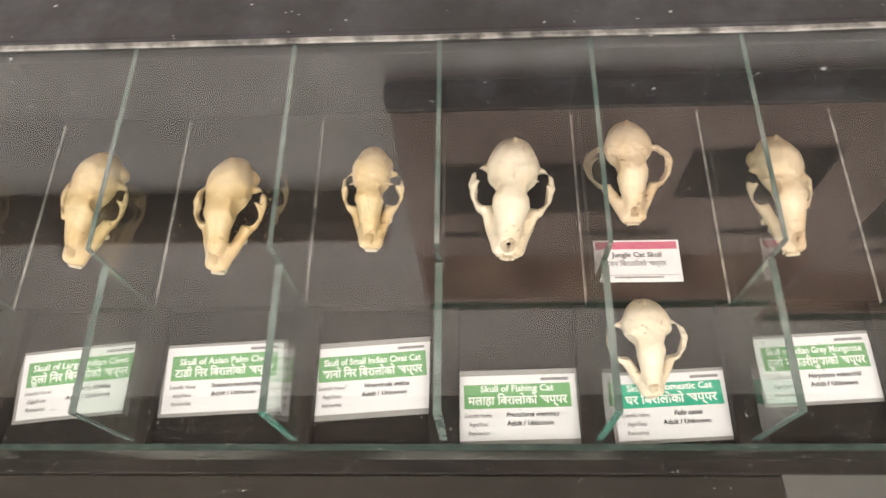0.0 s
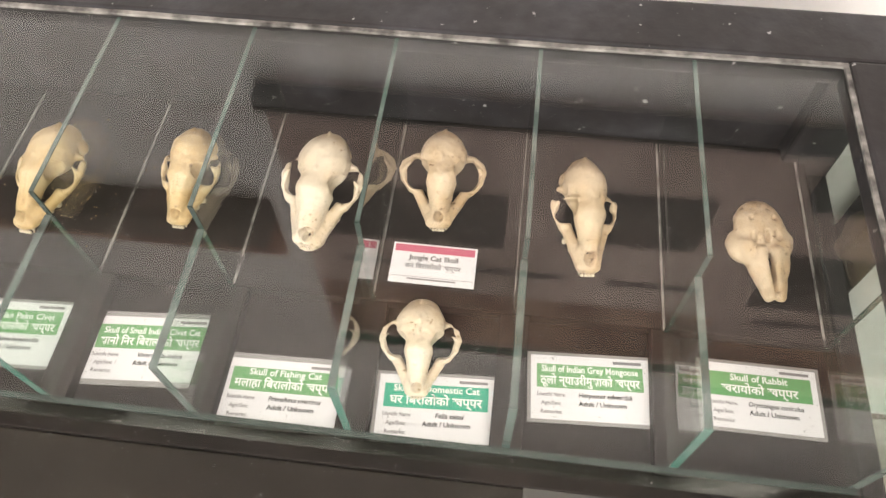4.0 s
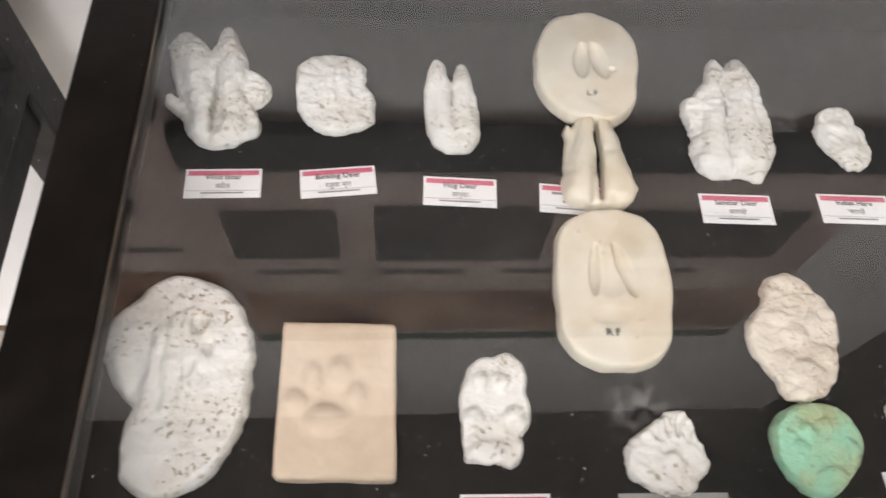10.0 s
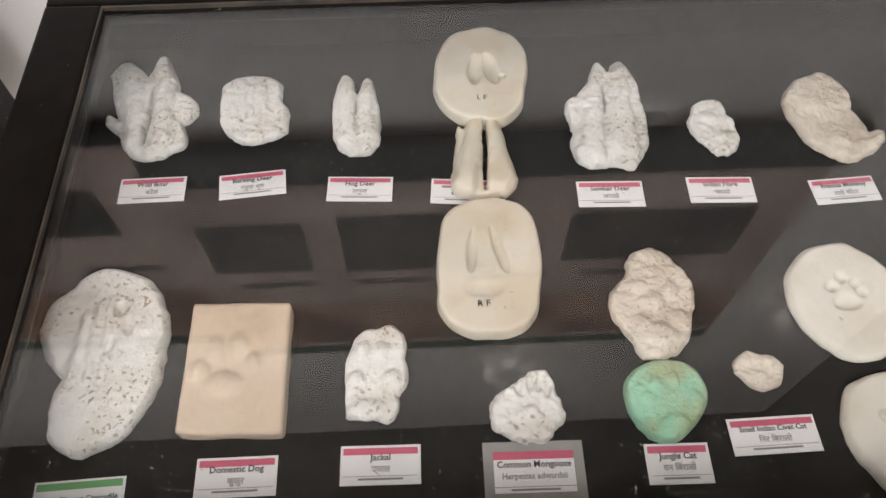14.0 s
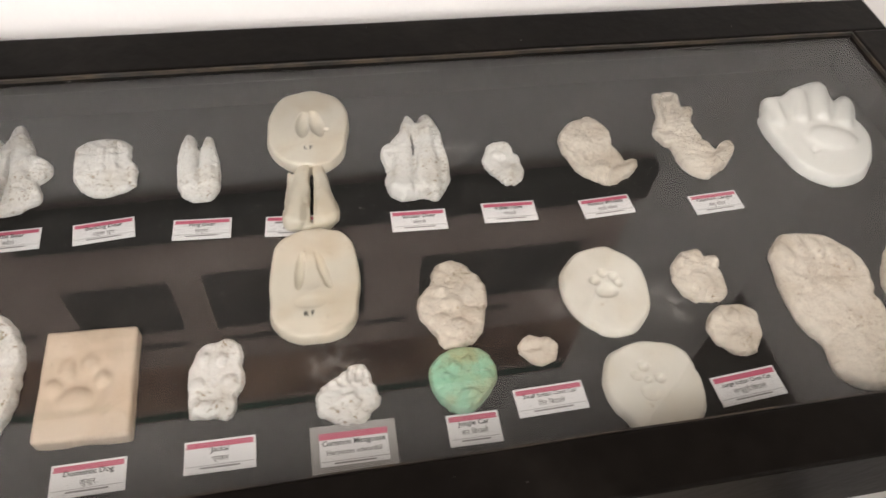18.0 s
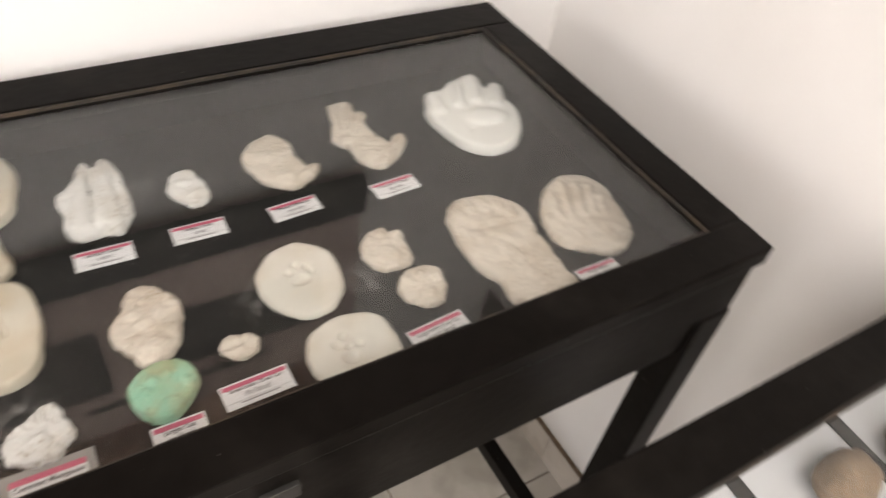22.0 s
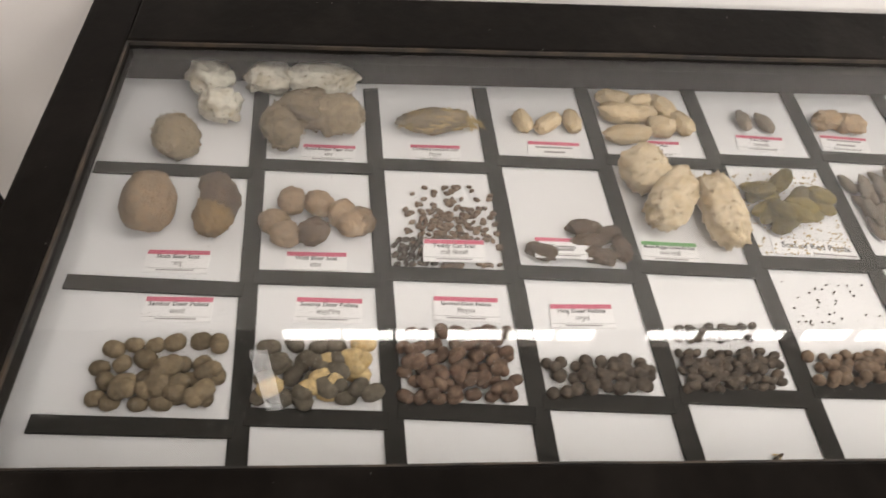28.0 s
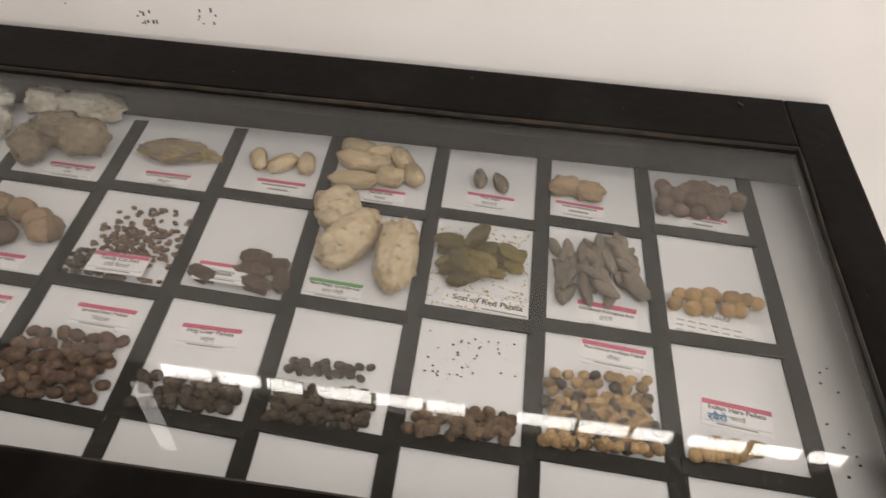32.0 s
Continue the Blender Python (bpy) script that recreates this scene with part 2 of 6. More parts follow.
CREAM = shader("cream_resin", (0.64, 0.59, 0.49), 0.42, grain=0.06, scale=30, bump=0.25, bump_scale=90, second=(0.55, 0.47, 0.35), second_scale=22, mix=0.57, width=0.12, spots=(0.42, 0.33, 0.22), spot_scale=200, spot_at=0.68, patch=18)
TAN_CAST = shader("tan_plaster", (0.585, 0.475, 0.365), 0.85, grain=0.10, scale=60, bump=0.6, bump_scale=150, second=(0.49, 0.385, 0.285), second_scale=26, mix=0.60, width=0.12)
SAND_CAST = shader("sandy_plaster", (0.645, 0.58, 0.495), 0.9, grain=0.15, scale=160, bump=0.8, bump_scale=260, second=(0.53, 0.455, 0.365), second_scale=30, mix=0.58, width=0.12, spots=(0.38, 0.30, 0.21), spot_scale=300, spot_at=0.61, patch=24)
GREEN_CAST = shader("pale_green_plaster", (0.30, 0.56, 0.39), 0.8, grain=0.16, scale=90, bump=0.9, bump_scale=260, second=(0.36, 0.42, 0.24), second_scale=38, mix=0.54, width=0.12, spots=(0.30, 0.34, 0.20), spot_scale=380, spot_at=0.61, patch=35)
SMOOTH_WHITE = shader("smooth_white_plaster", (0.76, 0.75, 0.71), 0.7, grain=0.04, scale=40, bump=0.2, bump_scale=120)
CARD = shader("white_card", (0.73, 0.72, 0.725), 0.55, grain=0.02, scale=30)
LAMINATE = shader("laminate_film", (0.30, 0.29, 0.28), 0.25, grain=0.1, scale=40)
RED = shader("crimson_print", (0.50, 0.10, 0.165), 0.6, grain=0.05, scale=60)
GREEN = shader("green_print", (0.14, 0.34, 0.13), 0.6, grain=0.05, scale=60)
TEAL = shader("teal_print", (0.03, 0.36, 0.22), 0.6, grain=0.05, scale=60)
INK = shader("black_ink", (0.03, 0.03, 0.03), 0.7)
GREY_INK = shader("grey_ink", (0.22, 0.21, 0.21), 0.7)
WHITE_INK = shader("white_ink", (0.82, 0.84, 0.80), 0.7)
BLUE_INK = shader("blue_pen", (0.03, 0.16, 0.32), 0.7)


def dung(name, a, b, rough=0.85, mix=0.55, scale=120, vary=0.28, spots=None, grain=0.4):
    return shader(name, a, rough, grain=grain, scale=170, bump=1.0, bump_scale=260, second=b, second_scale=scale, mix=mix, vary=vary, spots=spots, spot_scale=420, spot_at=0.66)


OLIVE_GREY = dung("olive_grey_pellet", (0.20, 0.15, 0.09), (0.135, 0.105, 0.068))
SPOTTED_PELLET = dung("red_brown_pellet", (0.105, 0.062, 0.042), (0.15, 0.098, 0.066))
GREY_PELLET = dung("grey_pellet", (0.12, 0.100, 0.072), (0.085, 0.073, 0.055))
YELLOW_PELLET = dung("yellow_pellet", (0.56, 0.42, 0.215), (0.44, 0.30, 0.13), vary=0.15)
DARK_PELLET = dung("dark_pellet", (0.058, 0.045, 0.034), (0.085, 0.062, 0.044))
BROWN_PELLET = dung("brown_pellet", (0.16, 0.108, 0.072), (0.12, 0.08, 0.052))
TAN_PELLET = dung("tan_pellet", (0.40, 0.265, 0.125), (0.30, 0.185, 0.08))
ORANGE_PELLET = dung("ginger_pellet", (0.36, 0.235, 0.115), (0.23, 0.145, 0.07), vary=0.4)
SCAT_BROWN = dung("brown_scat", (0.23, 0.155, 0.092), (0.3, 0.215, 0.14), scale=40)
SCAT_DARK = dung("dark_scat", (0.095, 0.064, 0.042), (0.14, 0.09, 0.056), scale=60)
SCAT_OCHRE = dung("ochre_scat", (0.29, 0.185, 0.075), (0.19, 0.12, 0.055), scale=40)
SCAT_PALE = shader("pale_scat", (0.55, 0.45, 0.31), 0.9, grain=0.22, scale=110, bump=1.0, bump_scale=150, second=(0.45, 0.34, 0.20), second_scale=45, mix=0.55, width=0.10, spots=(0.24, 0.17, 0.10), spot_scale=180, spot_at=0.625, patch=70)
SCAT_CREAM = dung("cream_scat", (0.52, 0.41, 0.26), (0.40, 0.29, 0.16), scale=45, vary=0.15, grain=0.2)
SCAT_TAN = dung("tan_scat", (0.34, 0.235, 0.135), (0.24, 0.16, 0.09), scale=70, vary=0.15, grain=0.3)
SCAT_WHITE = shader("chalky_scat", (0.58, 0.55, 0.47), 0.9, grain=0.20, scale=120, bump=1.0, bump_scale=170, second=(0.44, 0.385, 0.29), second_scale=40, mix=0.55, width=0.10, spots=(0.20, 0.155, 0.10), spot_scale=230, spot_at=0.61, patch=60)
SCAT_HAIR = dung("matted_hair_scat", (0.25, 0.195, 0.13), (0.16, 0.122, 0.078), scale=30, spots=(0.34, 0.26, 0.14))
SCAT_OLIVE = dung("olive_scat", (0.115, 0.088, 0.024), (0.20, 0.155, 0.055), scale=60, vary=0.45, spots=(0.40, 0.32, 0.12))
SCAT_GREY = dung("grey_scat", (0.19, 0.155, 0.118), (0.145, 0.118, 0.09), scale=60)
HAIR = shader("dry_hair", (0.30, 0.235, 0.155), 0.8, grain=0.3, scale=60)
STRAW = shader("dry_straw", (0.42, 0.31, 0.14), 0.8, grain=0.2, scale=60)


# ---- mesh helpers ----
def finish(name, bm, material, smooth=False):
    me = bpy.data.meshes.new(name)
    bm.normal_update()
    bm.to_mesh(me)
    bm.free()
    me.materials.append(material)
    if smooth:
        me.polygons.foreach_set("use_smooth", [True] * len(me.polygons))
    return me


def part(name, bm, material, parent=None, label="", smooth=False):
    ob = new(name, finish(name, bm, material, smooth))
    if parent is not None:
        ob.parent = parent
    if label:
        ob["label"] = label
    return ob


def block(x0, x1, y0, y1, z0, z1, bevel=0.0, segments=2):
    bm = bmesh.new()
    bmesh.ops.create_cube(bm, size=1)
    for v in bm.verts:
        v.co = ((x0 + x1) / 2 + v.co.x * (x1 - x0), (y0 + y1) / 2 + v.co.y * (y1 - y0), (z0 + z1) / 2 + v.co.z * (z1 - z0))
    if bevel:
        bmesh.ops.bevel(bm, geom=bm.edges[:], offset=bevel, segments=segments, affect="EDGES", profile=0.6)
    return bm


def worn(bm, amount, cuts=0):
    """Lets long straight members wander a little, as hand-planed wood does."""
    if cuts:
        bmesh.ops.subdivide_edges(bm, edges=[e for e in bm.edges if e.calc_length() > 0.3], cuts=cuts)
    for v in bm.verts:
        n = noise.noise_vector(v.co * 9.0)
        v.co += n * amount
    return bm


def thing(name, label, category, group=""):
    return tagged(new(name), label, category, group)


def structure(name, bm, material, label, category):
    return tagged(part(name, bm, material), label, category, kind="structure")


# ---- implicit shapes ----
class Shape:
    """A solid made of smoothly joined round pieces on a fine grid."""

    def __init__(self, lo, hi, step):
        axes = [np.arange(lo[n], hi[n] + step, step) for n in range(3)]
        self.lo, self.step = np.array(lo), step
        self.p = np.stack(np.meshgrid(*axes, indexing="ij"))
        self.d = np.full(self.p.shape[1:], 1e4)

    def join(self, d, k):
        if k <= 0:
            self.d = np.minimum(self.d, d)
        else:
            h = np.clip(0.5 + 0.5 * (self.d - d) / k, 0, 1)
            self.d = self.d * (1 - h) + d * h - k * h * (1 - h)

    def carve(self, d, k=0.0):
        if k <= 0:
            self.d = np.maximum(self.d, -d)
        else:
            h = np.clip(0.5 - 0.5 * (self.d + d) / k, 0, 1)
            self.d = self.d * (1 - h) - d * h + k * h * (1 - h)

    def egg(self, x, y, z, rx, ry, rz, turn=0.0):
        c, s = math.cos(radians(turn)), math.sin(radians(turn))
        px, py, pz = self.p[0] - x, self.p[1] - y, self.p[2] - z
        ux, uy = c * px + s * py, c * py - s * px
        k = np.sqrt((ux / rx) ** 2 + (uy / ry) ** 2 + (pz / rz) ** 2)
        g = np.sqrt((ux / rx ** 2) ** 2 + (uy / ry ** 2) ** 2 + (pz / rz ** 2) ** 2) + 1e-9
        return k * (k - 1) / g

    def rod(self, a, b, ra, rb):
        a, b = np.array(a), np.array(b)
        ab = b - a
        q = self.p - a[:, None, None, None]
        t = np.clip((q * ab[:, None, None, None]).sum(0) / (ab @ ab), 0, 1)
        return np.sqrt(((q - ab[:, None, None, None] * t) ** 2).sum(0)) - (ra + (rb - ra) * t)

    def rough(self, amount, size, seed):
        r = np.random.RandomState(seed)
        n = np.zeros(self.d.shape)
        for k in range(7):
            w = r.normal(size=3) / size
            n += np.sin(self.p[0] * w[0] + self.p[1] * w[1] + self.p[2] * w[2] + r.uniform(0, 6.28)) * np.cos(self.p[1] * w[0] * 1.3 - self.p[0] * w[2] + r.uniform(0, 6.28))
        self.d = self.d + n * amount / 2.2

    def warp(self, amount, size, seed):
        """Makes the outlines of what is joined next wander."""
        r = np.random.RandomState(seed)
        x, y = self.p[0].copy(), self.p[1].copy()
        for q in (0, 1):
            for k in range(5):
                w = r.normal(size=2) / size * (1 + 0.6 * k) * 0.6
                self.p[q] += amount / (1 + 0.5 * k) * np.sin(x * w[0] + y * w[1] + r.uniform(0, 6.28))

    def floor(self, z=0.0):
        self.d = np.maximum(self.d, z - self.p[2])

    def mesh(self, name, material, size=1.0):
        d = np.pad(self.d, 1, constant_values=1.0 if self.step > 1 else 0.05)
        s = d < 0
        n = np.array(d.shape) - 1
        total, count = np.zeros((3, *n)), np.zeros(n)
        corner = [(i, j, k) for i in (0, 1) for j in (0, 1) for k in (0, 1)]

        def at(c):
            return tuple(slice(c[q], c[q] + n[q]) for q in range(3))

        for c in corner:
            for ax in range(3):
                if c[ax] == 0:
                    e = list(c)
                    e[ax] = 1
                    da, db = d[at(c)], d[at(e)]
                    cross = (da < 0) != (db < 0)
                    t = np.where(cross, da / np.where(cross, da - db, 1), 0)
                    for q in range(3):
                        total[q] += np.where(cross, c[q] + (t if q == ax else 0), 0)
                    count += cross
        live = count > 0
        ids = np.full(n, -1)
        ids[live] = np.arange(live.sum())
        base = np.stack(np.meshgrid(*[np.arange(k) for k in n], indexing="ij"))
        verts = np.stack([(base[q][live] + total[q][live] / count[live] - 1) * self.step + self.lo[q] for q in range(3)], 1)
        quads = []
        for ax in range(3):
            u, v = [q for q in range(3) if q != ax]
            inner = [slice(1, n[q]) for q in range(3)]
            inner[ax] = slice(0, n[ax])
            nxt = list(inner)
            nxt[ax] = slice(1, n[ax] + 1)
            a, b = s[tuple(inner)], s[tuple(nxt)]
            where = np.argwhere(a != b)
            off = [1, 1, 1]
            off[ax] = 0
            where = where + off
            flip = s[tuple(where.T)]
            ring = []
            for du, dv in ((-1, -1), (0, -1), (0, 0), (-1, 0)):
                w = where.copy()
                w[:, u] += du
                w[:, v] += dv
                ring.append(ids[tuple(w.T)])
            ring = np.stack(ring, 1)
            if ax == 1:
                flip = ~flip
            ring[~flip] = ring[~flip][:, ::-1]
            quads.append(ring)
        me = bpy.data.meshes.new(name)
        me.from_pydata((verts * size).tolist(), [], np.concatenate(quads).tolist())
        me.polygons.foreach_set("use_smooth", [True] * len(me.polygons))
        me.materials.append(material)
        return me


# ---- room ----
structure("ground", block(-60, 60, -60, 60, FLOOR - 0.32, FLOOR - 0.12), GROUT, "bare brown earth round the building", "ground")
structure("floor", block(WALL_W, WALL_E, WALL_S, WALL_N, FLOOR - 0.1, FLOOR - 0.004), GROUT, "mortar bed with brown joints under the tiles", "floor")
floor_ob = bpy.data.objects["floor"]
tile_mesh = finish("floor_tile", block(-0.198, 0.198, -0.198, 0.198, -0.012, 0.004, 0.0015, 1), TILE)
for i in range(11):
    for j in range(10):
        ob = new("tile", tile_mesh)
        ob.location = (WALL_E - 0.2 - 0.4 * i, WALL_N - 0.2 - 0.4 * j, FLOOR)
        ob.parent = floor_ob
structure("wall_north", block(WALL_W - 0.2, WALL_E + 0.2, WALL_N, WALL_N + 0.2, FLOOR - 0.1, CEIL), WALL, "white painted plaster wall with scuffs", "wall")


def pierced(along, a0, a1, d0, d1, o0, o1, z0, z1):
    """A wall with one rectangular opening; along is 0 for a wall that runs in x, 1 for one in y."""
    bm = bmesh.new()
    for p0, p1, q0, q1 in ((a0, o0, FLOOR - 0.1, CEIL), (o1, a1, FLOOR - 0.1, CEIL), (o0, o1, FLOOR - 0.1, z0), (o0, o1, z1, CEIL)):
        piece = block(p0, p1, d0, d1, q0, q1) if along == 0 else block(d0, d1, p0, p1, q0, q1)
        me = bpy.data.meshes.new("piece")
        piece.to_mesh(me)
        piece.free()
        bm.from_mesh(me)
        bpy.data.meshes.remove(me)
    return bm


# walls out of view; their window openings are added for the two daylight lamps
structure("wall_west", pierced(1, WALL_S, WALL_N, WALL_W - 0.2, WALL_W, -2.6, -0.6, 0.75, 2.45), WALL, "white painted plaster wall with an added window opening", "wall")
structure("wall_south", pierced(0, WALL_W - 0.2, WALL_E + 0.2, WALL_S - 0.2, WALL_S, -1.2, 1.8, 0.6, 2.5), WALL, "white painted plaster wall with a wide added window opening", "wall")
CLEAR = glass_material("window_glass", (0.98, 0.99, 0.985))
# added windows that fill those openings, never in view
for name, along, o0, o1, d, z0, z1, n in (("added_window_2", 0, -1.2, 1.8, WALL_S - 0.15, 0.6, 2.5, 4), ("added_window_3", 1, -2.6, -0.6, WALL_W - 0.15, 0.75, 2.45, 3)):
    win = thing(name, "unseen added window with a dark timber frame, for daylight", "window")
    win["kind"] = "structure"

    def bit(nm, p0, p1, q0, q1, deep, m):
        b = block(p0, p1, d - deep, d + deep, q0, q1) if along == 0 else block(d - deep, d + deep, p0, p1, q0, q1)
        return part(nm, b, m, win)

    bit("window_frame", o0, o1, z0, z0 + 0.05, 0.03, UPPER)
    bit("window_frame", o0, o1, z1 - 0.05, z1, 0.03, UPPER)
    for k in range(n + 1):
        c = o0 + 0.025 + (o1 - o0 - 0.05) * k / n
        bit("mullion", c - 0.024, c + 0.024, z0 + 0.0505, z1 - 0.0505, 0.028, UPPER)
        if k < n:
            g = bit("pane", c + 0.0245, c + (o1 - o0 - 0.05) / n - 0.0245, z0 + 0.051, z1 - 0.051, 0.003, CLEAR)
            g.visible_shadow = False
structure("ceiling", block(WALL_W - 0.2, WALL_E + 0.2, WALL_S - 0.2, WALL_N + 0.2, CEIL, CEIL + 0.1), UPPER, "dark boarded ceiling", "ceiling")
structure("wall_east", block(WALL_E, WALL_E + 0.2, WALL_S, WALL_N, FLOOR - 0.1, 1.84), WALL, "white painted plaster wall with pencil scuffs", "wall")
structure("wall_east_upper", block(WALL_E + 0.004, WALL_E + 0.2, WALL_S, WALL_N, 1.915, CEIL), UPPER, "dark boarded wall above the vent windows", "wall")
FRAME_WHITE = shader("white_enamel", (0.75, 0.74, 0.72), 0.35, grain=0.03, scale=20)
# unseen panels added round the two fill lamps
for lamp_y in (-1.0, -2.2):
    lamp = thing("added_light_panel", "unseen white-framed ceiling panel added for fill light", "ceiling light", "ceiling lights")
    for x0, x1, y0, y1 in ((-0.90, 1.60, -0.50, -0.455), (-0.90, 1.60, 0.455, 0.50), (-0.90, -0.855, -0.4545, 0.4545), (1.555, 1.60, -0.4545, 0.4545)):
        part("frame", block(x0, x1, lamp_y + y0, lamp_y + y1, CEIL - 0.075, CEIL - 0.001, 0.003), FRAME_WHITE, lamp)
    part("backing", block(-0.8545, 1.5545, lamp_y - 0.454, lamp_y + 0.454, CEIL - 0.03, CEIL - 0.001), FRAME_WHITE, lamp)
# row of narrow vent windows high in the east wall
PANE = glow("bright_vent_pane", (1.0, 0.97, 0.92), 24.0)
vent = thing("window_1", "row of narrow bright vent panes high in the wall", "window")
vent["kind"] = "structure"
y = -0.30
for k in range(18):
    w = (0.125, 0.107, 0.086)[k % 3]
    part("pane", block(WALL_E + 0.02, WALL_E + 0.03, y - w, y, 1.842, 1.913), PANE, vent)
    gap = (0.006, 0.006, 0.028, 0.006, 0.006, 0.112)[k % 6]
    part("mullion", block(WALL_E + 0.005, WALL_E + 0.06, y - w - gap, y - w, 1.84, 1.915), UPPER, vent)
    y -= w + gap
part("window_frame", block(WALL_E + 0.002, WALL_E + 0.06, -0.30, WALL_N, 1.84, 1.915), UPPER, vent)
part("window_frame", block(WALL_E + 0.002, WALL_E + 0.06, WALL_S, y, 1.84, 1.915), UPPER, vent)
part("side_pane", block(WALL_E - 0.004, WALL_E + 0.003, -0.262, -0.222, 1.93, 2.22, 0.001), glow("dim_side_pane", (1.0, 0.96, 0.94), 4.0), vent, "upright bright pane")

# skirting of cut tiles along both walls
for name, n, along in (("baseboard_north", 12, 0), ("baseboard_east", 10, 1)):
    board = thing(name, "beige marble skirting tiles with a brown top joint", "baseboard")
    board["kind"] = "structure"
    for i in range(n):
        if along == 0:
            x = WALL_E - 0.013 - 0.35 * i
            part("skirting_tile", block(x - 0.347, x, WALL_N - 0.012, WALL_N - 0.001, FLOOR + 0.004, FLOOR + 0.105, 0.002), SKIRT, board)
        else:
            yy = WALL_N - 0.013 - 0.35 * i
            part("skirting_tile", block(WALL_E - 0.012, WALL_E - 0.001, yy - 0.347, yy, FLOOR + 0.004, FLOOR + 0.105, 0.002), SKIRT, board)
    if along == 0:
        part("top_joint", block(WALL_W, WALL_E - 0.013, WALL_N - 0.010, WALL_N - 0.001, FLOOR + 0.1055, FLOOR + 0.112), GROUT, board)
    else:
        part("top_joint", block(WALL_E - 0.010, WALL_E - 0.001, WALL_S, WALL_N - 0.013, FLOOR + 0.1055, FLOOR + 0.112), GROUT, board)

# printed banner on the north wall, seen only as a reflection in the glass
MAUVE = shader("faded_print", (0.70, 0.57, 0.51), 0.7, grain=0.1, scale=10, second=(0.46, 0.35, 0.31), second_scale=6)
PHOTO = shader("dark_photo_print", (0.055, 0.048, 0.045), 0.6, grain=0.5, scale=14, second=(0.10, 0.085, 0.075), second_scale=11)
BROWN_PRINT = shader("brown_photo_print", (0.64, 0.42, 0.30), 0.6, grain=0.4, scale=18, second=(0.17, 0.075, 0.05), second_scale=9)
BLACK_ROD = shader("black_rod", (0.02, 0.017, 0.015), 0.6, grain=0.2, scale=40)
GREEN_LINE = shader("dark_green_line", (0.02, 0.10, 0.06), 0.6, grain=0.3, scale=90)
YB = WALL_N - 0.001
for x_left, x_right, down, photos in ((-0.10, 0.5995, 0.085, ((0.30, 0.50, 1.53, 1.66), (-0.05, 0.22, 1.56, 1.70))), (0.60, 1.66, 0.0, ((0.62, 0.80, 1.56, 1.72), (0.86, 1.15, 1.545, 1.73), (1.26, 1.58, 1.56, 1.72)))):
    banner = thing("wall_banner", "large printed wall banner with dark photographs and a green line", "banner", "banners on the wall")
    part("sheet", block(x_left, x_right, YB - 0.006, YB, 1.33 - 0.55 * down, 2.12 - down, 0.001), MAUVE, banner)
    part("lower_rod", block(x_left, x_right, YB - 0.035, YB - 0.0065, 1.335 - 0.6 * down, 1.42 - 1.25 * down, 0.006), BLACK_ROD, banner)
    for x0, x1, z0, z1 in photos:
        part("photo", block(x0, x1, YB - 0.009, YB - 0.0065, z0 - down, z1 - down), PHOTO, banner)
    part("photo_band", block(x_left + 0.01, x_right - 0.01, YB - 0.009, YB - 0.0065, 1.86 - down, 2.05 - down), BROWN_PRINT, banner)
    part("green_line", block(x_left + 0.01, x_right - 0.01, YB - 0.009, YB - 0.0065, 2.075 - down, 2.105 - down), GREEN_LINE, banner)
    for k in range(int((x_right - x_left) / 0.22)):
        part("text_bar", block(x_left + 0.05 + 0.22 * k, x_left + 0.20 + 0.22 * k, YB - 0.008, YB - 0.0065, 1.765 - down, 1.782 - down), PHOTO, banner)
shelf = thing("wall_shelf", "dark brown wooden wall shelf edge", "shelf")
part("board", block(-1.2, -0.14, WALL_N - 0.06, WALL_N - 0.001, 1.545, 1.60, 0.003), UPPER, shelf)
part("print_strip", block(-1.2, -0.14, WALL_N - 0.012, WALL_N - 0.001, 1.601, 1.70, 0.002), BROWN_PRINT, shelf)

# scuffs on the wall above the third case and the first
SCUFF = shader("pencil_scuff", (0.16, 0.15, 0.15), 0.9, grain=0.3, scale=200)
marks = thing("wall_marks", "small dark scuffs and pencil marks on white wall", "marks")
r = random.Random(5)
for cy, cz, n in ((-0.515, 1.065, 9), (-0.600, 1.075, 7), (-0.40, 1.075, 3)):
    for k in range(n):
        yy, zz = cy + r.uniform(-0.014, 0.014), cz + r.uniform(-0.006, 0.014)
        part("mark", block(WALL_E - 0.0012, WALL_E - 0.0002, yy - r.uniform(0.0006, 0.002), yy + 0.001, zz, zz + r.uniform(0.001, 0.006)), SCUFF, marks)
for k in range(9):
    xx, zz = 0.25 + r.uniform(-0.03, 0.03), 1.125 + r.uniform(-0.004, 0.012)
    part("mark", block(xx, xx + r.uniform(0.001, 0.006), WALL_N - 0.0012, WALL_N - 0.0002, zz, zz + r.uniform(0.001, 0.003)), SCUFF, marks)


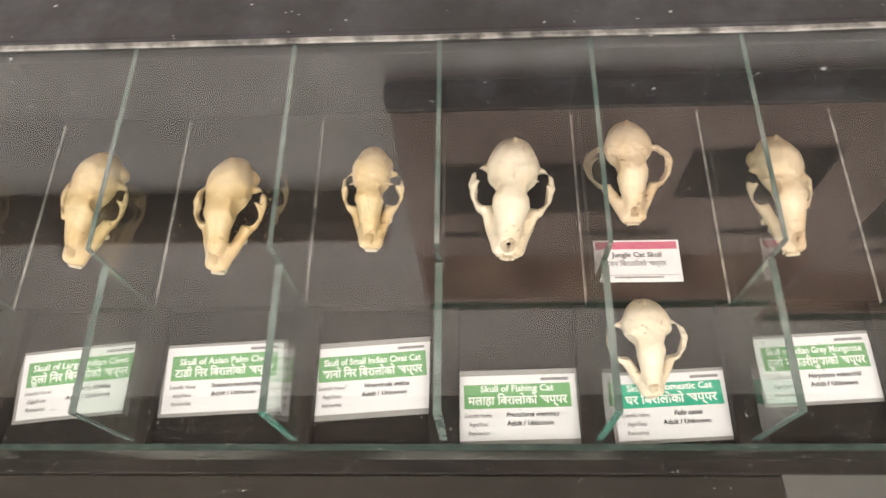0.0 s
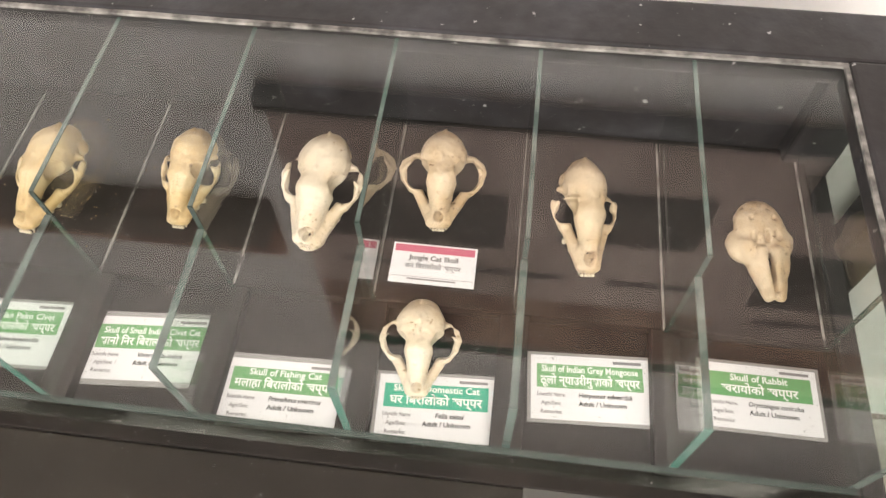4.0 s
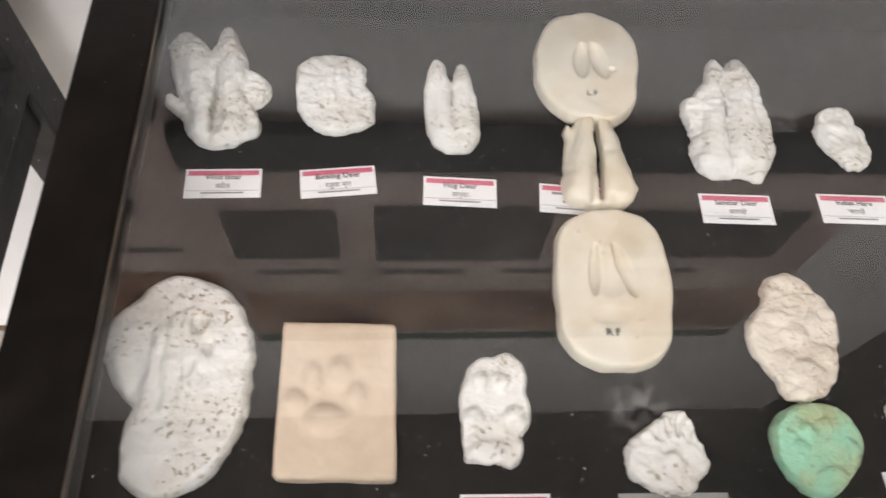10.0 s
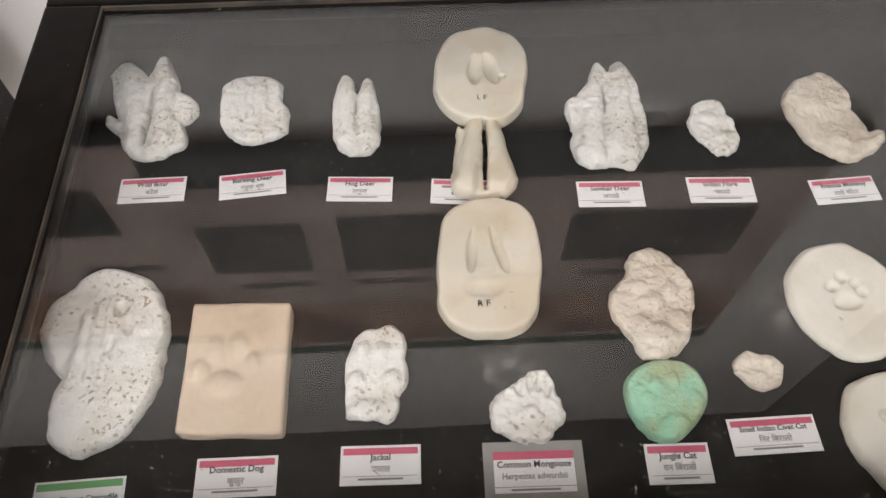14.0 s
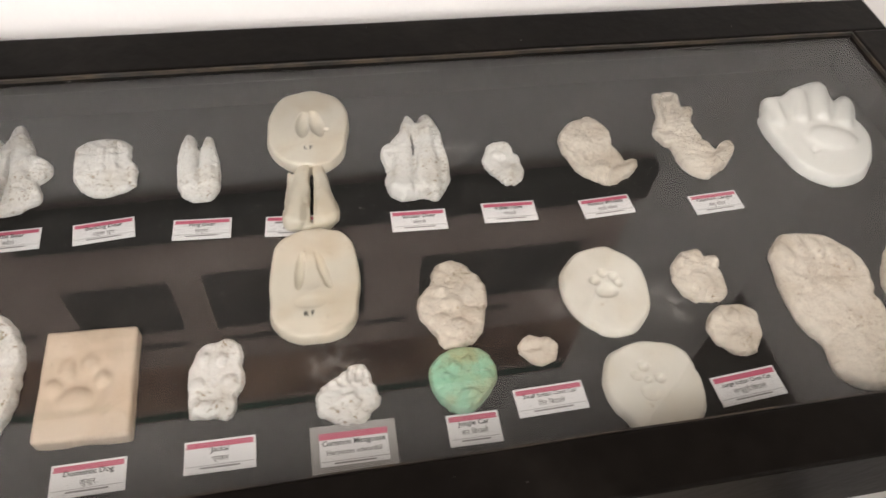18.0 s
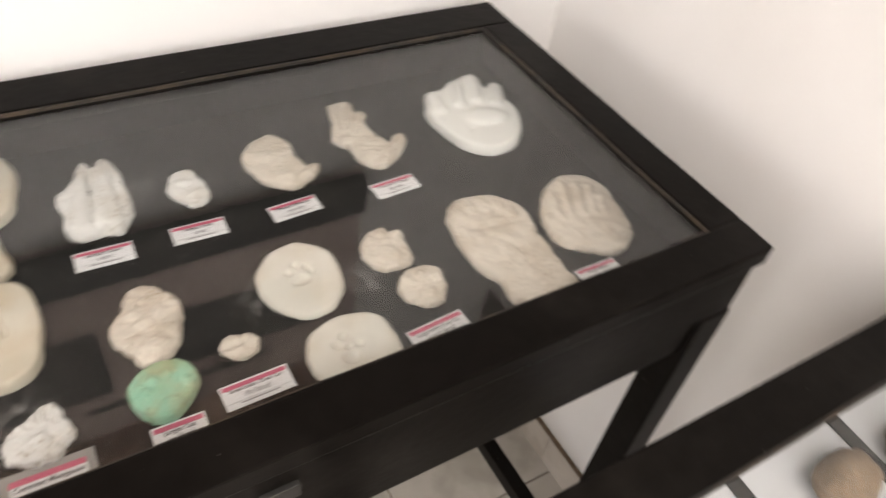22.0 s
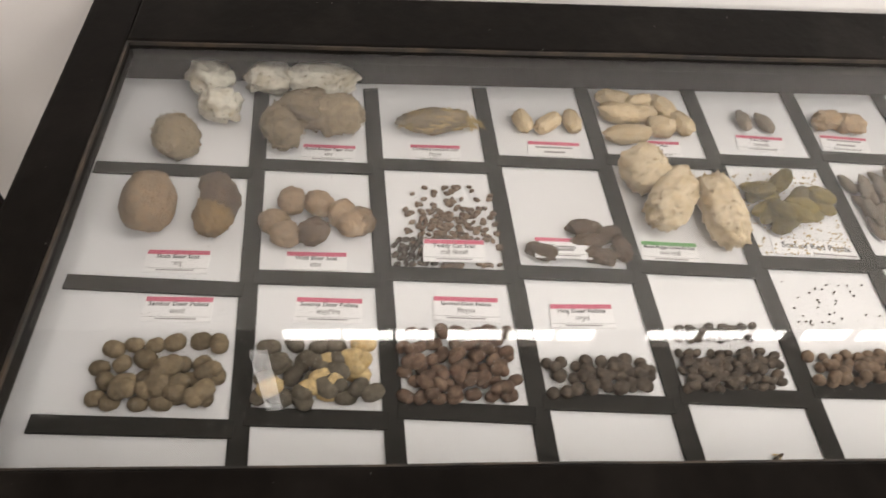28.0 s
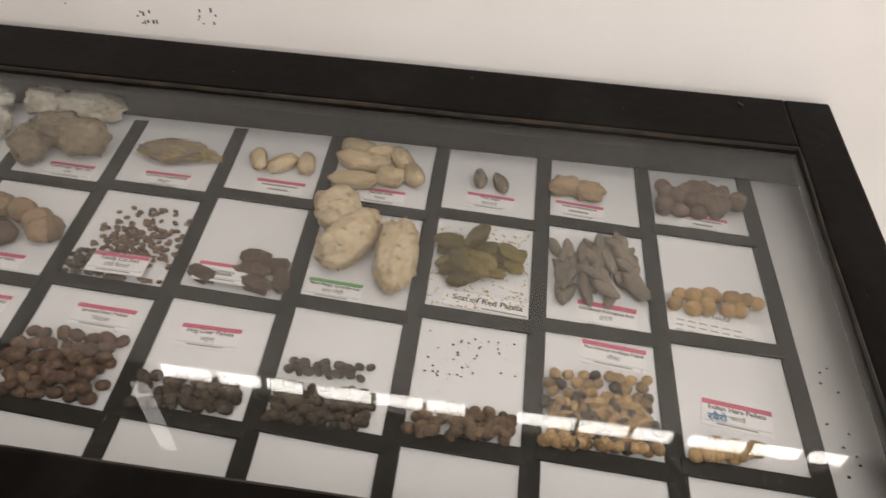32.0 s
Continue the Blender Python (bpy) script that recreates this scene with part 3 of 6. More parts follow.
# ---- display cases ----
def display_case(label, x0, x1, y0, y1, zg, wood, bed, lip, glass_sides=False, wide=0.055, apron=0.925, over=0.03, drop=0.0, rear_x=0.0, rear_y=0.0):
    """A table case: framed glass lid, shallow box, apron, legs and low stretchers."""
    c = thing("display_case", label, "display case", "display cases along the walls")
    top = zg + 0.004
    ox0, ox1, oy0, oy1 = x0 - wide, x1 + wide + rear_x, y0 - wide, y1 + wide + rear_y
    lid = new("lid")
    lid.parent = c
    for x_a, x_b, y_a, y_b in ((ox0, ox1, y1, oy1), (ox0, ox1, oy0, y0), (ox0, x0, y0, y1), (x1, ox1, y0, y1)):
        part("rail", worn(block(x_a, x_b, y_a, y_b, zg - 0.024, top, 0.003), 0.0008, 6), wood, lid)
    pane = part("glass_pane", block(x0 - 0.01, x1 + 0.01, y0 - 0.01, y1 + 0.01, zg - 0.006, zg - 0.002), GLASS, lid, "dusty clear glass lid pane")
    pane.visible_shadow = False
    t = 0.0028 if lip is BEADING else 0.0045
    for x_a, x_b, y_a, y_b in ((x0, x1, y1 - t, y1), (x0, x1, y0, y0 + t * 0.5), (x0, x0 + t * 0.6, y0, y1), (x1 - t * 0.8, x1, y0, y1)):
        part("beading", worn(block(x_a, x_b, y_a, y_b, zg - 0.0018, zg + (0.001 if lip is PUTTY else 0.0025)), 0.0012, 14), lip, lid, "thin line of old putty" if lip is PUTTY else "thin brown beading")
    bx0, bx1, by0, by1 = x0 - over, x1 + over, y0 - over, y1 + over
    low = BED - 0.014 - drop
    part("bed", block(bx0, bx1, by0, by1, low, BED - drop), bed, c, "flat bed of the case")
    th = 0.018
    if not glass_sides:
        for x_a, x_b, y_a, y_b in ((bx0 - th, bx1 + th, by1, by1 + th), (bx0 - th, bx1 + th, by0 - th, by0), (bx0 - th, bx0, by0, by1), (bx1, bx1 + th, by0, by1)):
            part("side_board", block(x_a, x_b, y_a, y_b, apron, zg - 0.0245), wood, c)
    else:
        for x_a, x_b, y_a, y_b in ((bx0, bx1, by1, by1 + 0.005), (bx0, bx1, by0 - 0.005, by0), (bx0 - 0.005, bx0, by0, by1), (bx1, bx1 + 0.005, by0, by1)):
            rear = y_a >= by1
            side = part("side_board" if rear else "side_glass", block(x_a, x_b, y_a, y_b, BED - drop, zg - 0.0245), wood if rear else EDGE_GLASS, c)
            if not rear:
                side.visible_shadow = False
                side["label"] = "greenish glass side pane"
        for x_a, x_b, y_a, y_b in ((ox0, ox1, by1, oy1), (ox0, ox1, oy0, by0), (ox0, bx0, by0, by1), (bx1, ox1, by0, by1)):
            part("lower_rail", worn(block(x_a + 0.004, x_b - 0.004, y_a + 0.002, y_b - 0.004, apron - 0.02, BED - drop - 0.0145 + 0.012, 0.002), 0.0008, 6), wood, c)
    leg_w = 0.05
    for x in (ox0 + 0.004, ox1 - 0.004 - leg_w):
        for y in (oy0 + 0.004, oy1 - 0.004 - leg_w):
            z_top = (apron if not glass_sides else zg - 0.0245)
            part("leg", worn(block(x, x + leg_w, y, y + leg_w, FLOOR + 0.004, z_top, 0.003), 0.0008, 6), wood, c)
    a = 0.07
    for x in (ox0 + 0.012, ox1 - 0.044):
        part("end_rail", block(x, x + 0.032, oy0 + 0.054, oy1 - 0.054, apron - a, apron - 0.0005 if not glass_sides else apron - 0.021, 0.002), wood, c)
        part("stretcher", worn(block(x, x + 0.032, oy0 + 0.054, oy1 - 0.054, FLOOR + 0.17, FLOOR + 0.212, 0.003), 0.0008, 4), wood, c)
    for y in (oy0 + 0.012, oy1 - 0.044):
        part("long_rail", worn(block(ox0 + 0.054, ox1 - 0.054, y, y + 0.032, apron - a, apron - 0.0005 if not glass_sides else apron - 0.021, 0.002), 0.0008, 6), wood, c)
    return c


display_case("faded black glass-sided display case of animal skulls", -0.64, 0.485, -0.03, 0.480, GLASS_1, CHARCOAL, BED_1, PUTTY, True, 0.052, over=0.026, drop=0.010, rear_y=0.008)
case_2 = display_case("glossy black wooden display case of plaster track casts", 0.696, 1.816, 0.008, 0.514, GLASS_2, BLACK, BED_2, BEADING, False, 0.055, rear_y=0.015)
case_3 = display_case("glossy black wooden display case of sorted droppings", 1.432, 1.936, -1.358, -0.235, GLASS_3, BLACK, PAPER_BED, BEADING, False, 0.056, over=0.046, rear_x=0.042)
# small metal lock plates on the front rails
STEEL = shader("dull_steel", (0.06, 0.056, 0.052), 0.45, 0.6, grain=0.2, scale=90)
part("lock_plate", block(1.235, 1.272, -0.0535, -0.0475, 0.975, 0.995, 0.001), STEEL, case_2, "small dull metal lock plate")
part("lock_plate", block(1.370, 1.3765, -0.80, -0.76, 0.985, 1.005, 0.001), STEEL, case_3, "small dull metal lock plate")


# ---- writing and cards ----
TEXT_CACHE = {}


def visual(body):
    """Puts the short i sign before its consonant, as it is written."""
    out = []
    for ch in body:
        if ch == "\u093f" and out:
            out.insert(len(out) - 1, ch)
        else:
            out.append(ch)
    return "".join(out)


def letters(body, size, material, italic=0.0):
    key = (body, size, material.name, italic)
    if key not in TEXT_CACHE:
        cu = bpy.data.curves.new("writing", "FONT")
        cu.body = visual(body)
        cu.size, cu.align_x, cu.shear, cu.resolution_u = size, "CENTER", italic, 2
        cu.offset = size * 0.022
        ob = bpy.data.objects.new("writing", cu)
        me = bpy.data.meshes.new_from_object(ob)
        bpy.data.objects.remove(ob)
        bpy.data.curves.remove(cu)
        me.materials.clear()
        me.materials.append(material)
        TEXT_CACHE[key] = me
    return TEXT_CACHE[key]


def written(name, body, size, material, parent, x, y, z, limit=None, italic=0.0):
    me = letters(body, size, material, italic)
    ob = new(name, me)
    ob.location = (x, y, z)
    if limit and len(me.vertices):
        w = max(v.co.x for v in me.vertices) - min(v.co.x for v in me.vertices)
        if w > limit:
            ob.scale = (limit / w, 1, 1)
    ob.parent = parent
    return ob


def bar(name, x0, x1, y0, y1, z, material, parent, label=""):
    bm = bmesh.new()
    vs = [bm.verts.new(p) for p in ((x0, y0, z), (x1, y0, z), (x1, y1, z), (x0, y1, z))]
    bm.faces.new(vs)
    return part(name, bm, material, parent, label)


def pose_on(x, y, z, turn, tip=0.0):
    return pose(x, y, z, tip, 0, turn)


def name_card(x, y, z, turn, title, local="", w=0.066, h=0.028, stripe=RED, laminate=0.0015, lines=1, group="name cards in the case", subject="", tip=0.0):
    c = thing("name_card", f"small white name card with {'green' if stripe is GREEN else 'crimson'} top stripe{subject}", "label card", group)
    part("laminate", block(-w / 2 - laminate, w / 2 + laminate, -h / 2 - laminate, h / 2 + laminate, 0, 0.0006), LAMINATE if laminate > 0.004 else CARD, c)
    part("card", block(-w / 2, w / 2, -h / 2, h / 2, 0.0007, 0.0011), CARD, c)
    bar("stripe", -w / 2, w / 2, h / 2 - 0.2 * h, h / 2, 0.0013, stripe, c)
    if title:
        written("title", title, 0.0072 if len(title) < 20 else 0.0062, INK, c, 0, 0.0035 if local else -0.001, 0.0014, w * 0.92)
    else:
        bar("title_bar", -w * 0.36, w * 0.36, 0.0035, 0.0062, 0.0014, GREY_INK, c)
    if local:
        written("local_name", local, 0.0068, GREY_INK, c, 0, -0.0055, 0.0014, w * 0.8)
    else:
        bar("local_bar", -w * 0.2, w * 0.2, -0.0045, -0.0015, 0.0014, GREY_INK, c)
    bar("rule", -w / 2, w / 2, -h / 2 + 0.0042, -h / 2 + 0.0047, 0.0014, GREY_INK, c)
    bar("fine_print", -w * 0.3, w * 0.3, -h / 2 + 0.0014, -h / 2 + 0.0030, 0.0014, GREY_INK, c)
    c.matrix_world = pose_on(x, y, z, turn, tip)
    return c


# ---- first case: skulls ----
CASE1_Z = BED - 0.010
# raised rear board with divider strips that leave a recess for each card
COLS = (-0.555, -0.422, -0.288, -0.148, -0.022, 0.106, 0.232, 0.362, 0.497)
insert = thing("board_insert", "dark wooden insert board with recessed card places", "board")
part("rear_board", block(-0.66, 0.505, 0.288, 0.502, CASE1_Z + 0.0005, BED + 0.004, 0.0015), BED_1, insert)
for x in COLS[:-1]:
    part("divider_strip", block(x - 0.013, x + 0.013, 0.162, 0.2875, CASE1_Z + 0.0005, BED + 0.004, 0.0015), BED_1, insert)
part("front_strip", block(-0.66, 0.505, 0.140, 0.1615, CASE1_Z + 0.0005, BED + 0.004, 0.0015), BED_1, insert)
# its lighter grey stands in for the glass reflecting from above
part("front_board", block(-0.66, 0.505, -0.05, 0.1395, CASE1_Z + 0.0005, BED + 0.001, 0.0015), FRONT_BOARD, insert)


for k, x in enumerate(COLS):
    for name, ya, yb, tall in (("glass_divider", 0.286, 0.494, 0.128), ("glass_divider", 0.168, 0.284, 0.098)):
        g = thing(name, "upright greenish glass divider between the skull compartments", "glass divider", "glass dividers")
        z0 = BED + 0.0045
        half = 0.002 if tall > 0.1 else 0.003
        s = part("sheet", block(x - half, x + half, ya, yb, z0, z0 + tall), EDGE_GLASS if tall > 0.1 else MILKY_GLASS, g)
        s.visible_shadow = False
        e = part("top_edge", block(x - half + 0.0002, x + half - 0.0002, ya, yb, z0 + tall, z0 + tall + 0.0008), PALE_EDGE, g, "cut edge of the glass")
        e.visible_shadow = False
        e = part("front_edge", block(x - half - 0.0001, x + half + 0.0001, ya - 0.0012, ya, z0, z0 + tall), DARK_EDGE if tall > 0.1 else (GREEN_EDGE if k % 2 else PALE_EDGE), g, "cut edge of the glass")
        e.visible_shadow = False
        if tall > 0.1:
            part("glue_line", block(x - 0.0023, x - 0.0004, ya, yb, z0 - 0.0004, z0 + 0.0004), PUTTY, g, "pale line of glue")
front = thing("glass_strip", "low upright strip of greenish glass across the case front", "glass divider")
s = part("sheet", block(-0.65, 0.48, 0.1515, 0.1555, BED + 0.0045, BED + 0.046), STRIP_GLASS, front)
s.visible_shadow = False
s = part("top_edge", block(-0.65, 0.48, 0.151, 0.156, BED + 0.0461, BED + 0.0472), DARK_EDGE, front)
s.visible_shadow = False
spare = thing("grey_card", "blank pale grey card lying at the case front", "card")
part("card", block(-0.083, 0.083, -0.024, 0.024, 0, 0.0012, 0.0003), shader("grey_card_stock", (0.10, 0.095, 0.088), 0.6, grain=0.06, scale=30), spare)
spare.matrix_world = pose_on(0.332, 0.123, BED + 0.0015, 2.5)


def rest_on(ob, me, x, y, z, turn, tip, roll):
    """Sets a solid down so that its lowest point touches the board."""
    m = pose(0, 0, 0, tip, roll, turn)
    low = min((m @ v.co).z for v in me.vertices)
    ob.matrix_world = pose(x, y, z - low, tip, roll, turn)


def skull(label, x, y, turn, length, width, brain, material, snout=0.16, orbit=0.09, seed=0, z=BED + 0.0045, nose=0.045, tip=0.0, roll=0.0, crest=True, jaw=False):
    """A bare animal skull resting on its upper teeth, snout towards -y."""
    g = Shape((-width / 2 - 0.06, -0.56, -0.02), (width / 2 + 0.06, 0.58, 0.48), 0.0135)
    hb = brain * 0.48
    w = width
    g.join(g.egg(0, 0.20, 0.215, hb, 0.235, 0.185), 0)
    g.join(g.egg(0, 0.36, 0.17, hb * 0.72, 0.13, 0.13), 0.05)
    g.join(g.egg(0, 0.455, 0.13, 0.085, 0.05, 0.075), 0.03)
    g.join(g.egg(0, 0.0, 0.255, 0.115, 0.15, 0.105), 0.06)
    for s in (-1, 1):
        g.join(g.egg(s * 0.10, 0.35, 0.08, 0.07, 0.085, 0.075), 0.02)
        g.join(g.egg(s * 0.075, -0.005, 0.27, 0.06, 0.10, 0.06), 0.03)
    g.join(g.rod((0, -0.06, 0.235), (0, -0.40, 0.135), snout * 0.80, snout * 0.40), 0.05)
    g.join(g.egg(0, -0.43, 0.08, snout * 0.55, 0.06, 0.065), 0.03)
    for s in (-1, 1):
        g.join(g.rod((s * w * 0.30, -0.10, 0.085), (s * snout * 0.36, -0.41, 0.065), 0.050, snout * 0.30), 0.04)
        g.join(g.rod((s * snout * 0.44, -0.30, 0.115), (s * snout * 0.40, -0.44, 0.085), 0.032, 0.036), 0.03)
        pts = [(s * w * 0.35, -0.095, 0.105), (s * w * 0.455, -0.01, 0.125), (s * w * 0.495, 0.08, 0.14), (s * w * 0.47, 0.16, 0.145), (s * w * 0.37, 0.225, 0.135), (s * hb * 0.80, 0.25, 0.125)]
        rad = (0.050, 0.036, 0.030, 0.027, 0.030, 0.045)
        for k in range(5):
            g.join(g.rod(pts[k], pts[k + 1], rad[k], rad[k + 1]), 0.012)
        g.join(g.rod((s * 0.10, 0.035, 0.315), (s * w * 0.40, 0.100, 0.220), 0.032, 0.015), 0.022)
        g.join(g.rod((s * w * 0.48, 0.06, 0.145), (s * w * 0.435, 0.090, 0.205), 0.024, 0.014), 0.015)
    for s in (-1, 1):
        g.carve(g.egg(s * (0.075 + w * 0.20), -0.005, 0.225, orbit * 1.04, orbit * 1.08, 0.20), 0.008)
        g.carve(g.egg(s * (hb + 0.035), 0.155, 0.16, 0.050, 0.07, 0.22), 0.010)
        g.carve(g.egg(s * snout * 0.74, -0.155, 0.155, 0.014, 0.020, 0.030), 0.004)
        g.carve(g.rod((s * 0.018, -0.10, 0.345), (s * 0.020, -0.36, 0.205), 0.004, 0.004), 0.004)
    g.carve(g.rod((0, -0.54, 0.205), (0, -0.33, 0.150), nose * 1.15, nose * 0.9), 0.005)
    if jaw:
        g.join(g.egg(0, -0.455, 0.03, snout * 0.42, 0.055, 0.03), 0.012)
        g.carve(g.rod((0, -0.56, 0.065), (0, -0.40, 0.07), snout * 0.22, snout * 0.20), 0.005)
    if crest:
        g.join(g.rod((0, 0.06, 0.395), (0, 0.44, 0.300), 0.004, 0.014), 0.022)
    g.rough(0.0035, 0.05, seed)
    g.rough(0.0022, 0.022, seed + 7)
    g.d = np.maximum(g.d, 0.012 - g.p[2])
    length *= 0.87
    me = g.mesh("cranium", material, length)
    big = Matrix.Diagonal((length, length, length, 1))
    ob = thing("animal_skull", label, "skull", "animal skulls")
    c = new("cranium", me)
    c.parent = ob
    for s in (-1, 1):
        bm = bmesh.new()
        bmesh.ops.create_cone(bm, segments=8, radius1=0.024, radius2=0.004, depth=0.125, cap_ends=True)
        bmesh.ops.transform(bm, matrix=big @ Matrix.Translation((s * snout * 0.40, -0.45, 0.045)) @ Matrix.Rotation(radians(152), 4, "X"), verts=bm.verts)
        part("canine_tooth", bm, TOOTH, c, smooth=True)
        for k in range(3):
            bm = bmesh.new()
            bmesh.ops.create_uvsphere(bm, u_segments=6, v_segments=4, radius=0.028)
            bmesh.ops.transform(bm, matrix=big @ Matrix.Translation((s * (snout * 0.52 + 0.042 * k), -0.34 + 0.075 * k, 0.03)) @ Matrix.Diagonal((0.7, 1.1, 0.9, 1)), verts=bm.verts)
            part("cheek_tooth", bm, TOOTH, c, smooth=True)
    for k in range(4):
        bm = bmesh.new()
        bmesh.ops.create_uvsphere(bm, u_segments=6, v_segments=4, radius=0.017)
        bmesh.ops.transform(bm, matrix=big @ Matrix.Translation(((k - 1.5) * 0.03, -0.49, 0.035)), verts=bm.verts)
        part("incisor", bm, TOOTH, c, smooth=True)
    rest_on(ob, me, x, y, z, turn, tip, roll)
    return ob


def rabbit_skull(label, x, y, turn, length, material, z=BED + 0.0045):
    """A rabbit skull lying on its crown, with two long jaw bars and a slit between them."""
    g = Shape((-0.38, -0.56, -0.02), (0.34, 0.56, 0.40), 0.0135)
    g.join(g.egg(0, 0.22, 0.15, 0.22, 0.29, 0.15), 0)
    g.join(g.egg(-0.20, 0.06, 0.10, 0.12, 0.16, 0.09), 0.03)
    g.join(g.egg(0.19, 0.10, 0.12, 0.09, 0.14, 0.09), 0.03)
    for s in (-1, 1):
        g.join(g.rod((s * 0.14, 0.02, 0.15), (s * 0.05, -0.46, 0.10), 0.10, 0.05), 0.03)
        g.join(g.rod((s * 0.07, -0.06, 0.21), (s * 0.035, -0.48, 0.13), 0.055, 0.028), 0.02)
        g.carve(g.egg(s * 0.11, 0.07, 0.30, 0.035, 0.055, 0.10), 0.01)
        g.carve(g.egg(s * 0.10, 0.26, 0.33, 0.03, 0.04, 0.08), 0.01)
    g.carve(g.egg(0, -0.24, 0.24, 0.026, 0.19, 0.13), 0.008)
    g.carve(g.egg(0, 0.06, 0.31, 0.035, 0.07, 0.10), 0.010)
    g.rough(0.006, 0.04, 5)
    g.d = np.maximum(g.d, 0.008 - g.p[2])
    me = g.mesh("cranium", material, length)
    ob = tagged(new("animal_skull", me), label, "skull", "animal skulls")
    rest_on(ob, me, x, y, z, turn, 0, 0)


skull("yellowed skull of a large civet on dark board", -0.497, 0.385, -6, 0.132, 0.56, 0.40, BONE, seed=1, tip=5)
skull("yellowed skull of a large Indian civet, slightly turned", -0.362, 0.385, -12, 0.132, 0.54, 0.36, BONE, snout=0.155, seed=2, orbit=0.085, tip=5)
skull("yellowed skull of an Asian palm civet lying turned aside", -0.226, 0.376, -9, 0.130, 0.60, 0.39, BONE, snout=0.15, seed=3, orbit=0.095, roll=-5, tip=6)
skull("small yellowed skull of a small Indian civet, lying askew", -0.090, 0.392, -2, 0.116, 0.54, 0.38, BONE, snout=0.16, seed=4, orbit=0.085, roll=-3, tip=8)
skull("pale skull of a fishing cat with gaping jaws", 0.040, 0.388, -5, 0.132, 0.64, 0.44, BONE_PALE, snout=0.20, seed=5, orbit=0.095, nose=0.06, tip=10, jaw=True)
skull("tan skull of a jungle cat with large eye sockets", 0.152, 0.416, 2, 0.116, 0.78, 0.46, BONE_TAN, snout=0.185, seed=6, orbit=0.125, nose=0.045, tip=6)
skull("pale skull of a domestic cat lying on a card", 0.153, 0.247, 3, 0.098, 0.78, 0.52, BONE_PALE, snout=0.18, seed=7, orbit=0.115, nose=0.05, z=BED - 0.0065, tip=6)
skull("long tan skull of an Indian grey mongoose", 0.286, 0.388, 8, 0.130, 0.50, 0.36, BONE_TAN, snout=0.155, seed=8, orbit=0.078, roll=6, tip=6, nose=0.05)
rabbit_skull("narrow tan skull of a rabbit with long jaw bars", 0.449, 0.371, 7, 0.100, BONE_TAN)


def skull_card(x, y, turn, title, local, science, w=0.106, h=0.060, band=GREEN, film=0.003):
    c = thing("skull_card", "white laminated card with a green title band, lying in its recess", "label card", "skull cards")
    z = CASE1_Z + 0.001
    part("laminate", block(-w / 2 - film, w / 2 + film, -h / 2 - film, h / 2 + film, 0, 0.0006), LAMINATE, c)
    part("card", block(-w / 2, w / 2, -h / 2, h / 2, 0.0007, 0.0011), CARD, c)
    bar("title_band", -w / 2 + 0.005, w / 2 - 0.005, -0.001, h / 2 - 0.008, 0.0013, band, c)
    written("title", title, 0.0082, WHITE_INK, c, 0, 0.0135, 0.0015, w * 0.82)
    written("local_name", local, 0.0105, WHITE_INK, c, 0, 0.0025, 0.0015, w * 0.84)
    for k, left in enumerate(("Scientific Name:", "Age/Sex:", "Remarks:")):
        written("field", left, 0.0048, GREY_INK, c, -w / 2 + 0.017, -0.0085 - 0.0075 * k, 0.0015, 0.024)
    written("science", science, 0.0058, INK, c, 0.012, -0.0085, 0.0015, 0.045, 0.2)
    written("age", "Adult / Unknown", 0.0058, INK, c, 0.010, -0.016, 0.0015, 0.04)
    bar("number_bar", w / 2 - 0.030, w / 2 - 0.006, h / 2 - 0.0055, h / 2 - 0.003, 0.0015, GREY_INK, c)
    c.matrix_world = pose_on(x, y, z, turn)
    return c


skull_card(-0.487, 0.225, 5, "Skull of Large Indian Civet", "\u0920\u0941\u0932\u094b \u0928\u093f\u0930 \u092c\u093f\u0930\u093e\u0932\u094b\u0915\u094b \u0916\u092a\u094d\u092a\u0930", "Viverra zibetha")
skull_card(-0.352, 0.222, 6, "Skull of Large Indian Civet", "\u0920\u0941\u0932\u094b \u0928\u093f\u0930 \u092c\u093f\u0930\u093e\u0932\u094b\u0915\u094b \u0916\u092a\u094d\u092a\u0930", "Viverra zibetha")
skull_card(-0.220, 0.225, 3, "Skull of Asian Palm Civet", "\u091f\u093e\u0921\u0940 \u0928\u093f\u0930 \u092c\u093f\u0930\u093e\u0932\u094b\u0915\u094b \u0916\u092a\u094d\u092a\u0930", "Paradoxurus hermaphroditus")
skull_card(-0.086, 0.224, 4, "Skull of Small Indian Civet Cat", "\u0938\u093e\u0928\u094b \u0928\u093f\u0930 \u092c\u093f\u0930\u093e\u0932\u094b\u0915\u094b \u0916\u092a\u094d\u092a\u0930", "Viverricula indica", film=0.005)
skull_card(0.041, 0.198, 1.5, "Skull of Fishing Cat", "\u092e\u0932\u093e\u0939\u093e \u092c\u093f\u0930\u093e\u0932\u094b\u0915\u094b \u0916\u092a\u094d\u092a\u0930", "Prionailurus viverrinus", w=0.102, h=0.056, film=0.005)
skull_card(0.172, 0.199, 3, "Skull of Domestic Cat", "\u0918\u0930 \u092c\u093f\u0930\u093e\u0932\u094b\u0915\u094b \u0916\u092a\u094d\u092a\u0930", "Felis catus", w=0.098, h=0.056, band=TEAL)
skull_card(0.300, 0.231, 3, "Skull of Indian Grey Mongoose", "\u0920\u0942\u0932\u094b \u0928\u094d\u092f\u093e\u0909\u0930\u0940\u092e\u0941\u0938\u093e\u0915\u094b \u0916\u092a\u094d\u092a\u0930", "Herpestes edwardsii", w=0.100, h=0.057)
